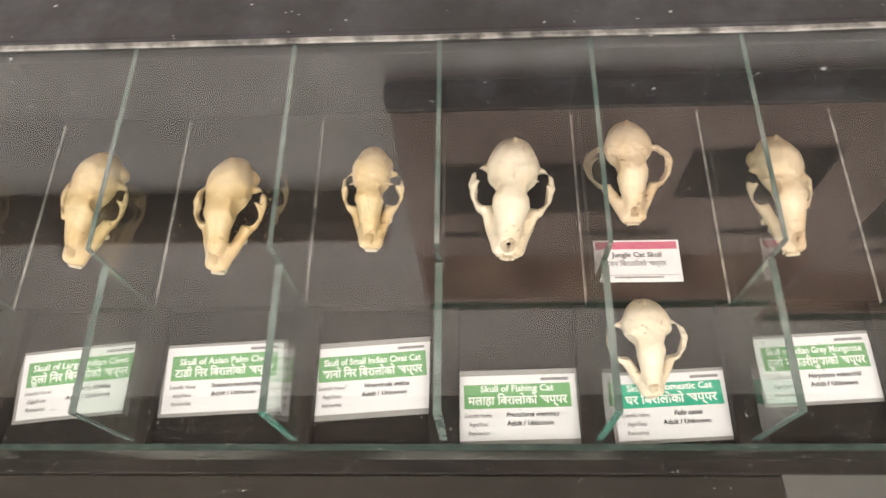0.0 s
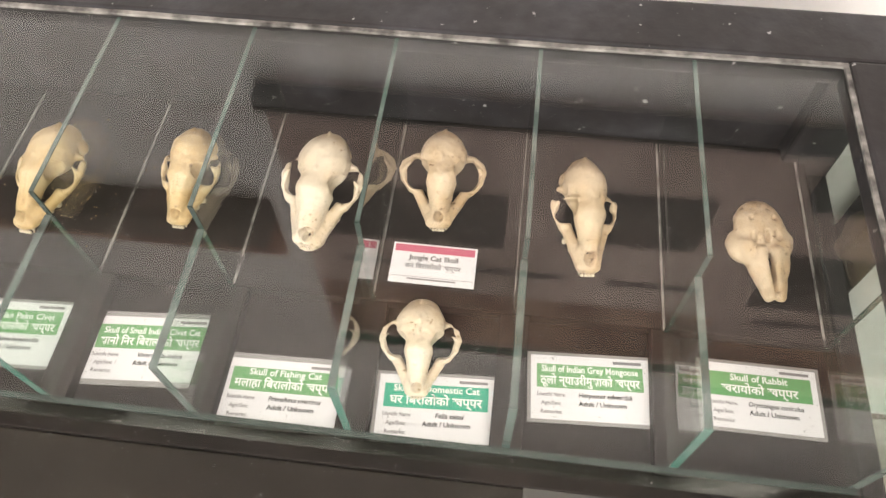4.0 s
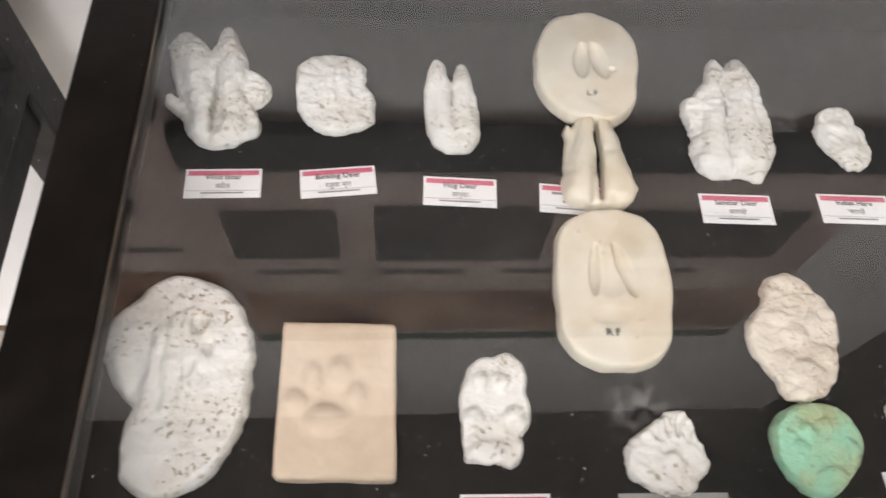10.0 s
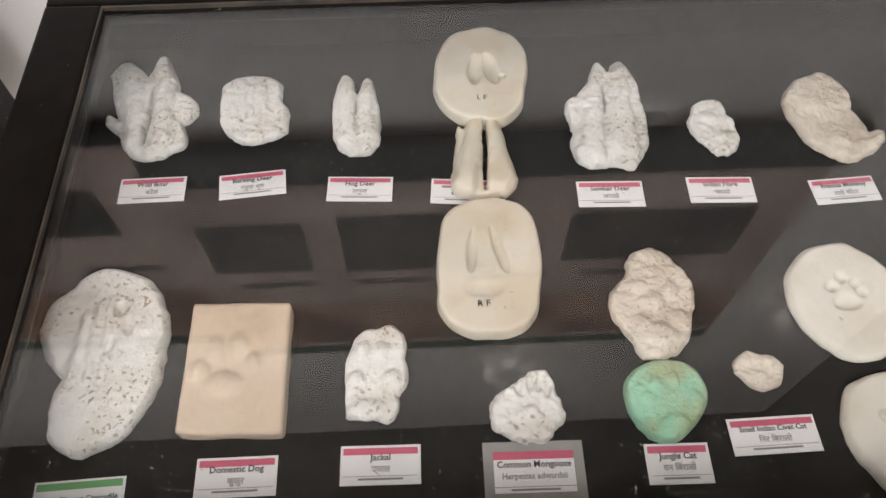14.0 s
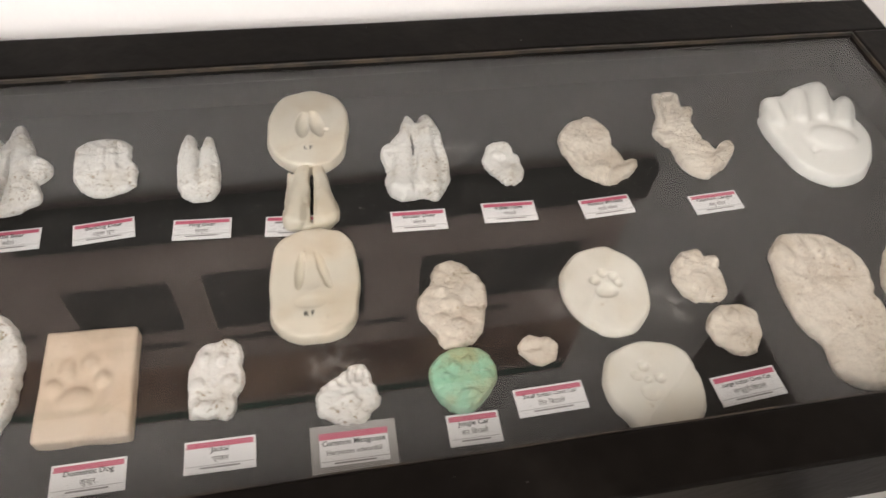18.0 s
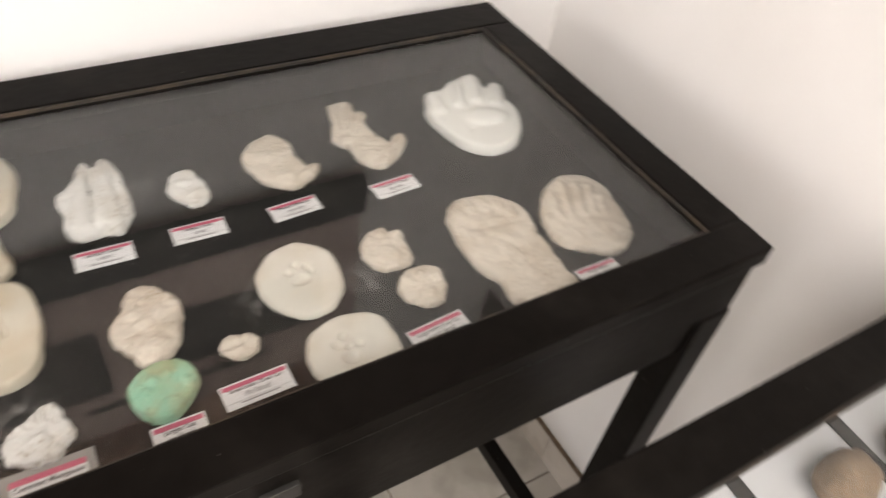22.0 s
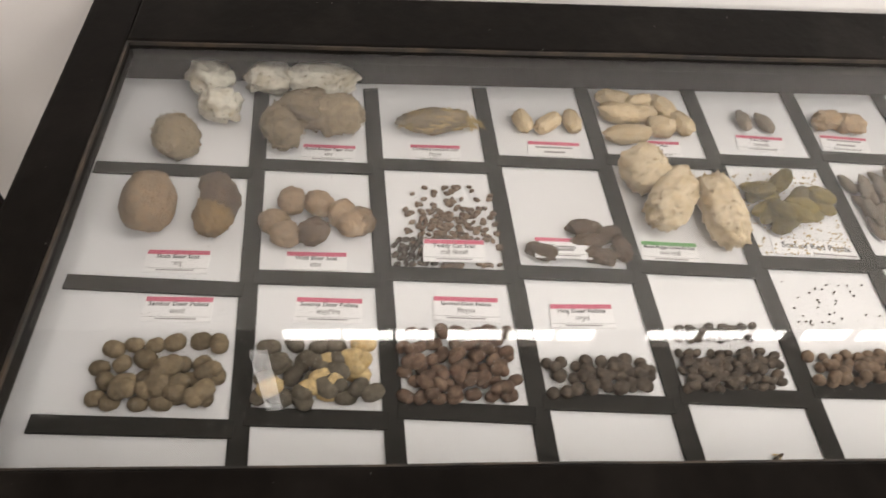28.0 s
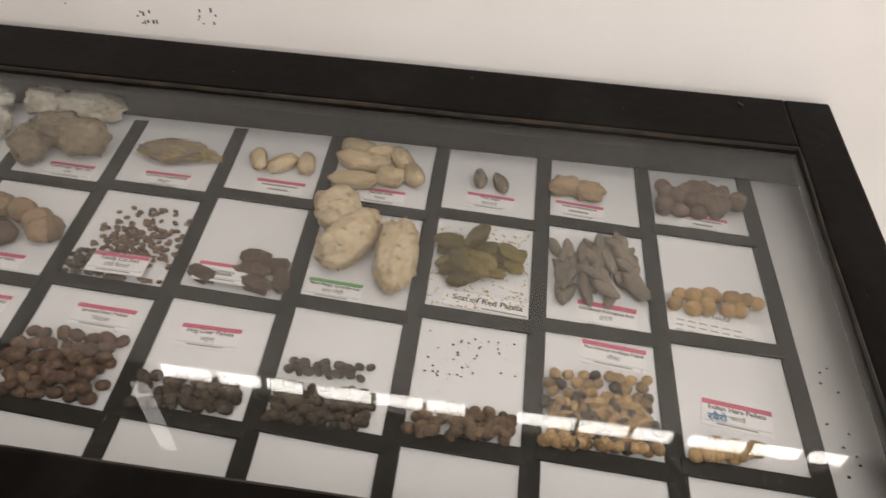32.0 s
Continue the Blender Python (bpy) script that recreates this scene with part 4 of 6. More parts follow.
skull_card(0.441, 0.239, 0, "Skull of Rabbit", "\u0916\u0930\u093e\u092f\u094b\u0915\u094b \u0916\u092a\u094d\u092a\u0930", "Oryctolagus cuniculus", w=0.096, h=0.057)
name_card(0.154, 0.329, BED + 0.0045, 0, "Jungle Cat Skull", "\u0935\u0928 \u092c\u093f\u0930\u093e\u0932\u094b\u0915\u094b \u0916\u092a\u094d\u092a\u0930", 0.074, 0.038, RED, 0.002, subject=" by a skull")
# loose grains spilt round the palm civet skull
r = random.Random(11)
bm = bmesh.new()
for k in range(150):
    x, y = -0.215 + r.gauss(0, 0.028), 0.385 + r.gauss(0, 0.034)
    m = Matrix.Translation((x, y, BED + 0.0048)) @ Matrix.Rotation(r.uniform(0, 3), 4, "Z") @ Matrix.Diagonal((r.uniform(0.4, 1.2), r.uniform(0.4, 0.9), 0.5, 1))
    bmesh.ops.create_cube(bm, size=0.0011, matrix=m)
tagged(part("bone_dust", bm, BONE), "pale bone crumbs scattered round a civet skull", "crumbs", kind="stuff")


# ---- second case: track casts ----
def cast(label, x, y, turn, material, lobes, dents=(), bumps=(), rods=(), step=1.7, rough=0.45, grain=10, blend=3, seed=0, z=BED + 0.0005, flat=None, size=1.0, edge=0.9):
    """A track cast: flattened lobes and tapered bars joined together, with toe pads raised on it or a print pressed in. Sizes in millimetres."""
    reach = [max(abs(l[0]), abs(l[1])) + max(l[2], l[3]) for l in lobes] + [max(abs(v) for v in b[:4]) + b[4] for b in rods]
    half = max(reach) + 7
    tall = max([min(l[4], flat or 99) for l in lobes] + [b[2] + b[5] * 1.25 for b in bumps] + [b[4] * 1.3 for b in rods]) + 6
    g = Shape((-half, -half, -3), (half, half, tall), step)
    g.warp(edge, 11, seed + 5)
    for k, (lx, ly, rx, ry, rz, rot) in enumerate(lobes):
        g.join(g.egg(lx, ly, 0, rx, ry, rz, rot), blend if k else 0)
    if flat:
        h = np.clip(0.5 - 0.5 * (g.p[2] - flat - g.d) / 4, 0, 1)
        g.d = np.maximum(g.d, g.p[2] - flat) + 4 * 0.5 * h * (1 - h)
    for x0, y0, x1, y1, r0, r1 in rods:
        g.join(g.rod((x0, y0, max(r0 * 0.25, (flat or 0) - 0.45 * r0)), (x1, y1, max(r1 * 0.5, (flat or 0) - 0.45 * r1)), r0, r1), 3)
    for bx, by, bz, rx, ry, rz, rot in bumps:
        g.join(g.egg(bx, by, bz - 0.5, rx, ry, rz * 1.25, rot), 2.0)
    for bx, by, bz, rx, ry, rz, rot in dents:
        g.carve(g.egg(bx, by, bz + 0.5, rx * 1.1, ry, rz * 1.3, rot), 1.2)
    if rough:
        g.rough(rough * 1.3, grain * 0.6, seed + 40)
        g.rough(rough * 1.3, grain * 0.24, seed + 90)
    g.floor(0)
    ob = tagged(new("track_cast", g.mesh("track_cast", material, 0.001 * size)), label, "track cast", "track casts")
    ob.matrix_world = pose(x, y, z, 0, 0, turn)
    return ob


cast("white plaster cast of a wild boar hoof print", 0.728, 0.453, 0, PLASTER,
     [(5, 9, 20.3, 51, 22.8, 179), (-21, 10, 19.9, 49, 22.8, 12), (15, -7, 32.2, 26, 22.8, 8), (1, -41, 24.3, 32.2, 22.8, 49), (20, -39, 25.2, 18.1, 22.8, 140), (-33, 37, 14.5, 26.9, 22.8, 3), (5, 39, 10.4, 31.9, 22.8, 1), (-32, -26, 19.3, 5.5, 22.8, 132)], flat=12, rough=0.5, seed=1,
     dents=[(0, -17, 12, 2.2, 42, 9, 0)],
     rods=[(-24, 32, -8, -51, 13, 12), (9, 45, 18, -47, 9, 13)])
cast("round white plaster cast of a barking deer print", 0.834, 0.447, 0, PLASTER,
     [(14, -9, 21.9, 32.1, 18, 15), (-20, 3, 16.5, 40.5, 18, 0), (5, 21, 24.3, 24.3, 18, 15), (-9, 25, 27.2, 20.9, 18, 18), (-4, -27, 24.1, 18, 18, 161)], flat=9, rough=0.5, seed=2,
     rods=[(-5, 22, -3, -17, 6, 4), (8, 23, 13, -15, 6, 4)])
cast("slim white plaster cast of a hog deer hoof", 0.94, 0.435, 0, PLASTER,
     [(10, -11, 16.1, 42.3, 20.9, 0), (-11, 6, 13.1, 38.7, 20.9, 180), (2, -33, 21.7, 20.8, 20.9, 25), (-15, -17, 9.6, 29, 20.9, 0), (11, 19, 8.6, 29.9, 20.9, 0), (-11, 32, 8.6, 22, 20.9, 1)], flat=11, rough=0.4, seed=3,
     dents=[(1, 9, 11, 1.6, 16, 8, 0)],
     rods=[(-11, 33, -8, -29, 8, 11), (12, 30, 13, -31, 7, 11)])
cast("smooth cream resin block with fore hoof print, marked L F", 1.072, 0.478, 0, CREAM,
     [(20, 3, 30.5, 58.3, 47.5, 170), (-20, -24, 29.1, 42.6, 47.5, 26), (-23, 23, 24, 43.3, 47.5, 162), (17, 37, 38.7, 25.8, 47.5, 144), (15, -34, 35.8, 26.1, 47.5, 59)], flat=16, rough=0.2, grain=30, seed=4, edge=0.5,
     dents=[(-6, 4, 16, 7.5, 22, 6, -6), (10, 4, 16, 8, 23, 6.5, 12), (22, -8, 16, 4, 3, 3, 0)])
cast("cream cast of a split hoof with a deep cleft", 1.065, 0.377, 0, CREAM,
     [(7, -25, 24.5, 29.3, 19, 17), (1, 23, 16.8, 30.7, 19, 166), (-16, -6, 11.5, 39.8, 19, 174), (12, 8, 11.4, 40, 19, 9), (-10, -35, 23.4, 18.3, 19, 156), (-16, 15, 19.5, 5.6, 19, 109)], flat=10, rough=0.4, grain=14, seed=5,
     dents=[(3, -3, 10, 2.6, 46, 13, -2)],
     rods=[(-3, 35, -19, -40, 9, 14), (13, 34, 16, -39, 9, 15)])
cast("tall smooth cream resin block with fore hoof print, marked R F", 1.062, 0.247, 0, CREAM,
     [(24, 3, 26, 60.4, 47.5, 176), (-23, 6, 25, 61.3, 47.5, 175), (6, -33, 38.5, 37.9, 47.5, 153), (2, 40, 44.8, 30.4, 47.5, 1), (-15, -39, 30, 35.8, 47.5, 55)], flat=16, rough=0.2, grain=30, seed=6, edge=0.5,
     dents=[(-14, 12, 16, 4.5, 24, 6.5, -8), (10, 12, 16, 4.5, 25, 6.5, 12), (-3, 9, 16, 13, 22, 2.4, 0), (-6, -28, 16, 15, 8, 2, 0)],
     bumps=[(-2, 16, 15, 3, 17, 2.5, 0)])
for txt, x, y, z in (("L F", 1.070, 0.437, 0.0182), ("R F", 1.054, 0.201, 0.0182)):
    w = written("pen_letters", txt, 0.0085, INK, None, x, y, BED + z)
    tagged(w, "handwritten black letters on the cream cast", "writing")
cast("large white plaster cast of a sambar deer hoof", 1.197, 0.425, 0, PLASTER,
     [(10, -28, 28.5, 43.4, 24.7, 1), (25, 7, 16.2, 64.9, 24.7, 0), (-6, 18, 18.7, 44.9, 24.7, 145), (-12, -42, 25.8, 29.2, 24.7, 126), (-24, -15, 12.6, 35.5, 24.7, 16), (2, 42, 25.6, 10.6, 24.7, 93), (15, -51, 10.9, 24.2, 24.7, 178)], flat=13, rough=0.5, seed=7,
     dents=[(0, 11, 13, 1.8, 22, 11, -4)],
     rods=[(-4, 44, -22, -54, 7, 15), (23, 46, 9, -53, 9, 16)])
cast("small white plaster cast of a hare print", 1.306, 0.402, 0, PLASTER,
     [(-2, 17, 21.2, 16.7, 18, 49), (5, -16, 20, 17.6, 18, 67), (-11, -4, 12.4, 21.5, 18, 20), (8, 2, 13.6, 14.6, 18, 150)], flat=8, rough=0.4, seed=8,
     bumps=[(-4, 9, 7, 9, 8, 4, 0), (5, -16, 7, 9, 8, 4, 0)])
cast("large long white plaster cast of a crocodile foot with ridges", 0.727, 0.175, 0, PLASTER,
     [(-14, 11, 47.5, 31.5, 24.7, 128), (28, -31, 23.1, 50.8, 24.7, 160), (26, 35, 24.1, 47.4, 24.7, 24), (-4, 55, 32.4, 31, 24.7, 163), (-28, 31, 27.1, 34, 24.7, 178), (-10, -38, 21.2, 42.1, 24.7, 171), (-2, -58, 29.5, 26.9, 24.7, 14)], flat=13, rough=0.35, grain=14, seed=9,
     dents=[(13, 40, 13, 6, 9, 5, 20), (23, 23, 13, 5, 8, 4, 10), (9, 6, 13, 4, 9, 3, -15)],
     rods=[(-15, 36, -16, -23, 4, 5), (-6, 44, -3, -24, 4, 5), (3, 49, 9, -20, 4, 5), (-40, 19, -30, -7, 7, 5)])
cast("sandy cast of a wild dog print with soil specks", 1.205, 0.206, 0, SAND_CAST,
     [(-13, 3, 31.4, 21.6, 18, 56), (18, 9, 20.4, 30.6, 18, 180), (4, 28, 25.9, 22.9, 18, 72), (11, -18, 20.1, 27.5, 18, 171), (-19, -16, 14.8, 32.8, 18, 20), (-4, -42, 20.1, 12.3, 18, 8)], flat=9, rough=0.45, seed=10,
     dents=[(0, 23, 9, 5, 4, 3, 0)],
     bumps=[(-1, -3, 8, 11, 10, 5, 0), (-11, 12, 8, 8, 8, 4, 0), (17, 7, 8, 8, 9, 4, 0), (-2, -34, 8, 15, 11, 5, 0), (-15, -22, 8, 9, 9, 4, 0), (19, -19, 8, 8, 9, 4, 0)])
cast("oblong white plaster cast of a jackal print", 0.96, 0.151, 0, PLASTER,
     [(6, -2, 20.4, 24.5, 18, 8), (7, 19, 19.3, 25.3, 18, 163), (1, -25, 14.9, 23.3, 18, 38), (-17, -9, 10, 31.4, 18, 179), (-3, 23, 16.6, 15.8, 18, 178), (-7, -33, 9.1, 18.3, 18, 105)], flat=9, rough=0.4, seed=11,
     bumps=[(-9, 18, 8, 7, 8, 5, 0), (7, 17, 8, 7, 8, 5, 0), (-16, -7, 8, 8, 8, 5, 0), (12, -8, 8, 8, 8, 5, 0), (-8, -35, 8, 14, 9, 5, 0)])
cast("white plaster cast of a mongoose print with ridged toes", 1.083, 0.116, 0, PLASTER,
     [(-7, 0, 28.4, 18.8, 18, 54), (-11, -9, 17.5, 22.9, 18, 28), (12, -1, 17.3, 21.3, 18, 49), (9, 14, 15.8, 15.7, 18, 39), (0, -16, 20.3, 11.7, 18, 153)], flat=9, rough=0.6, grain=7, seed=12,
     dents=[(-7, 14, 9, 3, 9, 4, 10), (3, 17, 9, 2.5, 10, 4, 5), (11, 16, 9, 2.5, 10, 4, -5), (19, 11, 9, 2.5, 9, 4, -10)],
     bumps=[(0, -9, 8, 12, 8, 4, 0)])
cast("round pale green plaster cast of a jungle cat print", 1.199, 0.114, 0, GREEN_CAST,
     [(1, -6, 25.2, 20.9, 22.8, 177), (0, 18, 30.5, 17.1, 22.8, 4), (18, 5, 16, 22.4, 22.8, 164), (-23, -2, 11.6, 24.4, 22.8, 10), (-4, -21, 19.1, 13.5, 22.8, 12)], flat=12, rough=0.25, seed=13, edge=0.6,
     bumps=[(-9, 12, 11, 6, 7, 4.5, 0), (7, 16, 11, 5, 7, 4, 0), (-18, 0, 11, 6, 6, 4, 0), (21, -1, 11, 6, 8, 4, 0), (0, -21, 11, 13, 8, 5, 0)])
cast("tiny sandy cast of a small Indian civet print", 1.284, 0.136, 0, SAND_CAST,
     [(7, 0, 13.2, 16, 18, 176), (-7, 3, 14.1, 13.9, 18, 166), (3, 4, 18.2, 7.7, 18, 177), (-4, -8, 12.9, 9, 18, 159)], flat=7, rough=0.45, grain=6, seed=14, step=1.4,
     bumps=[(-12, 9, 6, 5, 5, 3, 0), (-1, 9, 6, 5, 5, 3, 0), (9, 8, 6, 5, 5, 3, 0), (-4, -6, 6, 9, 7, 4, 0)])
cast("white plaster cast of a rhesus monkey palm with thumb", 1.434, 0.411, 0, SAND_CAST,
     [(0, -2, 22.4, 52.4, 19, 24), (-7, 31, 31.8, 23.8, 19, 179), (-15, -30, 19.4, 35.2, 19, 42), (-32, 7, 15.9, 32.4, 19, 2), (17, -40, 33.9, 12.3, 19, 27), (8, 31, 13.3, 29.8, 19, 24)], flat=10, rough=0.45, seed=15,
     bumps=[(-21, 10, 9, 14, 14, 4, 0), (-7, -35, 9, 13, 9, 4, 0), (-6, 38, 9, 5, 8, 3, 0)],
     rods=[(7, -47, 36, -35, 7, 6)])
cast("white plaster cast of a langur palm with fingers", 1.568, 0.427, 0, SAND_CAST,
     [(-8, -38, 28, 37.4, 20.9, 21), (-17, 29, 18.3, 38.6, 20.9, 149), (-5, -3, 14.4, 45.7, 20.9, 6), (-15, -54, 18.7, 26.8, 20.9, 29), (-32, 2, 18.2, 23.7, 20.9, 2), (-10, 61, 21.5, 15.2, 20.9, 20), (29, -43, 27.4, 11.5, 20.9, 49), (1, 26, 10.7, 28, 20.9, 143)], flat=11, rough=0.5, seed=16,
     bumps=[(-36, -11, 10, 12, 10, 4, 0), (-18, -55, 10, 14, 10, 4, 0)],
     rods=[(-23, 66, -37, 15, 6, 6), (-1, 65, -26, 7, 6, 6), (7, 32, -19, -1, 6, 6), (6, -59, 36, -38, 8, 7)])
cast("large smooth white cast of a bear paw with five toes", 1.749, 0.407, 0, SMOOTH_WHITE,
     [(2, 20, 76.6, 32.9, 32.3, 59), (-31, 25, 35.9, 46.4, 32.3, 11), (29, -33, 28.4, 58.3, 32.3, 152), (-8, -63, 45.4, 30.8, 32.3, 12), (-54, -21, 19.7, 63, 32.3, 11), (42, 17, 19.1, 52.5, 32.3, 145), (2, 64, 57.6, 16.4, 32.3, 25)], flat=17, rough=0.15, grain=26, seed=17, step=2.4, edge=0.6,
     bumps=[(3, -23, 16, 34, 22, 7, -10)],
     rods=[(-51, 50, -55, 17, 13, 13), (-2, 65, -19, 19, 13, 13), (33, 71, 12, 21, 14, 14), (57, 38, 37, 4, 12, 13)])
cast("flat round off-white plaster disc with a paw print pressed in", 1.376, 0.199, 0, DISC,
     [(24, 2, 26.3, 47.5, 18, 175), (-24, -3, 26.1, 44.3, 18, 7), (-3, 31, 39.8, 27, 18, 16), (5, -30, 36.3, 27.5, 18, 25)], flat=9, rough=0.1, grain=20, seed=18, edge=0.7,
     dents=[(-11, 12, 10, 5.5, 5.5, 6, 0), (1, 19, 10, 4.4, 5.5, 6, 0), (12, 14, 10, 4.4, 5.5, 6, 0), (15, 5, 10, 4.4, 5.5, 6, 0), (-2, -4, 10, 12.1, 8.8, 6, 0)])
cast("flat round off-white plaster disc with a small paw print", 1.389, 0.078, 0, DISC,
     [(24, -2, 26.6, 46.5, 18, 173), (7, 26, 43.1, 28.1, 18, 175), (-25, 5, 27.1, 41.1, 18, 175), (-5, -30, 37.1, 24.5, 18, 170)], flat=9, rough=0.1, grain=20, seed=19, edge=0.7,
     dents=[(-17, 14, 10, 5.5, 5.5, 6, 0), (-6, 23, 10, 5.5, 5.5, 6, 0), (8, 6, 10, 5.5, 5.5, 6, 0), (-7, -7, 10, 11, 8.8, 6, 0), (-6, 7, 10, 4.4, 4.4, 5, 0)])
cast("small sandy cast of a civet print with raised toes", 1.491, 0.204, 0, SAND_CAST,
     [(9, -1, 17.1, 31.6, 18, 14), (-16, -4, 16.4, 25.2, 18, 176), (-8, 20, 24.8, 13.6, 18, 29), (7, 6, 29.4, 11.1, 18, 37), (-5, -25, 22.2, 11.9, 18, 171)], flat=8, rough=0.55, grain=7, seed=20,
     bumps=[(-2, -10, 7, 15, 12, 5, 0), (-17, 20, 7, 7, 7, 4, 0), (3, 26, 7, 7, 8, 4, 0), (20, 15, 7, 7, 7, 5, 0)])
cast("small knobbly tan cast of a large Indian civet print", 1.502, 0.13, 0, SAND_CAST,
     [(3, 13, 29.5, 17.3, 18, 2), (15, 5, 14.5, 25.8, 18, 3), (1, -14, 20.2, 15.9, 18, 8), (-16, 1, 16.5, 17.4, 18, 149)], flat=9, rough=0.45, seed=21,
     bumps=[(-15, 15, 8, 8, 8, 4, 0), (3, 15, 8, 8, 8, 4, 0), (18, 7, 8, 8, 9, 4, 0), (-3, -14, 8, 14, 9, 4, 0)])
cast("long tan plaster cast of a bear hind foot with toes", 1.635, 0.144, 0, SAND_CAST,
     [(18, 42, 42.8, 48, 22.8, 170), (-25, -13, 33.2, 54.8, 22.8, 15), (26, -23, 23.7, 74.1, 22.8, 0), (-5, 70, 49, 30.9, 22.8, 9), (-30, 53, 24.2, 53.5, 22.8, 157), (-17, -64, 31, 37.3, 22.8, 171), (8, -79, 38.7, 25, 22.8, 3)], flat=12, rough=0.5, grain=14, seed=22, step=2.4,
     bumps=[(-35, 76, 10.5, 9, 15, 6, 10), (-13, 81, 10.5, 9, 15, 6, 6), (7, 75, 10.5, 9, 15, 6, 2), (23, 63, 10.5, 9, 15, 6, -4), (33, 44, 10.5, 9, 15, 6, -10)], dents=[(4, 38, 13, 42, 8, 3, -8)])
cast("rounded tan plaster cast of a bear fore foot with toe ridges", 1.763, 0.155, 0, SAND_CAST,
     [(27, -7, 31.7, 58.9, 22.8, 161), (-28, 7, 30.6, 58.8, 22.8, 153), (10, -39, 45.2, 34.1, 22.8, 35), (32, 40, 31.9, 41.9, 22.8, 35), (0, 45, 45.6, 27.1, 22.8, 28), (-31, -28, 26.4, 41, 22.8, 41)], flat=12, rough=0.5, grain=14, seed=23, step=2.4,
     rods=[(-23, 50, -37, 2, 7, 5), (4, 57, -18, 4, 7, 5), (24, 51, 0, -2, 7, 5), (38, 38, 15, -8, 7, 5), (46, 19, 28, -16, 7, 5)],
     bumps=[(9, -65, 11, 12, 14, 4, 0)])


def tablet():
    """A thick tan plaster tablet with a dog print standing out of it."""
    g = Shape((-56, -72, -3), (56, 72, 30), 2.2)
    q = np.stack([np.abs(g.p[0] + 0.03 * g.p[1]) - 42, np.abs(g.p[1]) - 58, np.abs(g.p[2] - 8) - 8])
    g.d = np.sqrt((np.maximum(q, 0) ** 2).sum(0)) + np.minimum(q.max(0), 0) - 3
    g.carve(g.egg(-7, 0, 27, 48, 52, 12), 3)
    g.join(g.egg(-8, -18, 13, 19, 14, 9), 3)
    for tx, ty, rx, ry in ((-32, -4, 10, 11), (-20, 16, 10, 13), (1, 20, 11, 13), (15, 2, 9, 12)):
        g.join(g.egg(tx, ty, 13, rx, ry, 9), 3)
    g.rough(0.35, 16, 3)
    g.floor(0)
    ob = tagged(new("track_tablet", g.mesh("track_tablet", TAN_CAST, 0.00094)), "thick tan plaster tablet with a raised dog paw print", "track cast", "track casts")
    ob.matrix_world = pose(0.845, 0.157, BED + 0.0005, 0, 0, -2)


tablet()
for x, y, turn, title, local, w, h in (
        (0.742, 0.350, 1, "Wild Boar", "\u092c\u0926\u0947\u0932", 0.063, 0.026), (0.839, 0.352, 5, "Barking Deer", "\u0930\u0924\u0941\u0935\u093e \u092e\u0943\u0917", 0.064, 0.026),
        (0.944, 0.342, -3, "Hog Deer", "\u0932\u0917\u0941\u0928\u093e", 0.063, 0.026), (1.045, 0.334, -5, "", "", 0.063, 0.026), (1.188, 0.325, -2, "Sambar Deer", "\u091c\u0930\u093e\u092f\u094b", 0.064, 0.027),
        (1.297, 0.325, -2, "Indian Hare", "\u0916\u0930\u093e\u092f\u094b", 0.064, 0.027), (1.418, 0.319, 3, "Rhesus Monkey", "\u0930\u093e\u0924\u094b \u092c\u093e\u0901\u0926\u0930", 0.064, 0.026),
        (1.558, 0.309, 3, "Common Langur", "\u0932\u0947\u0926\u0941 \u092c\u093e\u0901\u0926\u0930", 0.064, 0.027), (0.850, 0.070, 0, "Domestic Dog", "\u0915\u0941\u0915\u0941\u0930", 0.063, 0.028),
        (0.963, 0.074, -1, "Jackal", "\u0938\u094d\u092f\u093e\u0932", 0.063, 0.028), (1.199, 0.064, -1, "Jungle Cat", "\u0935\u0928 \u092c\u093f\u0930\u093e\u0932\u094b", 0.050, 0.029),
        (1.281, 0.083, 1, "Small Indian Civet Cat", "\u0928\u093f\u0930 \u092c\u093f\u0930\u093e\u0932\u094b", 0.072, 0.027), (1.489, 0.067, 4, "Large Indian Civet Cat", "\u0915\u0938\u094d\u0924\u0941\u0930\u0940 \u092c\u093f\u0930\u093e\u0932\u094b", 0.074, 0.030),
        (1.722, 0.063, 0, "Sloth Bear", "\u092d\u093e\u0932\u0941", 0.062, 0.027)):
    name_card(x, y, BED + 0.0005, turn, title, local, w * 0.94, h * 0.95, RED, 0.0022, group="name cards of the track casts", subject=f" reading {title}" if 0 < len(title.split()) < 3 else "")
name_card(0.730, 0.058, BED + 0.0005, 2, "Marsh Mugger Crocodile", "", 0.066, 0.028, GREEN, 0.0018, group="name cards of the track casts", subject="")
big = name_card(1.084, 0.063, BED + 0.0005, -1, "Common Mongoose", "Herpestes edwardsii", 0.064, 0.032, RED, 0.008, group="name cards of the track casts", subject=" in wide film")
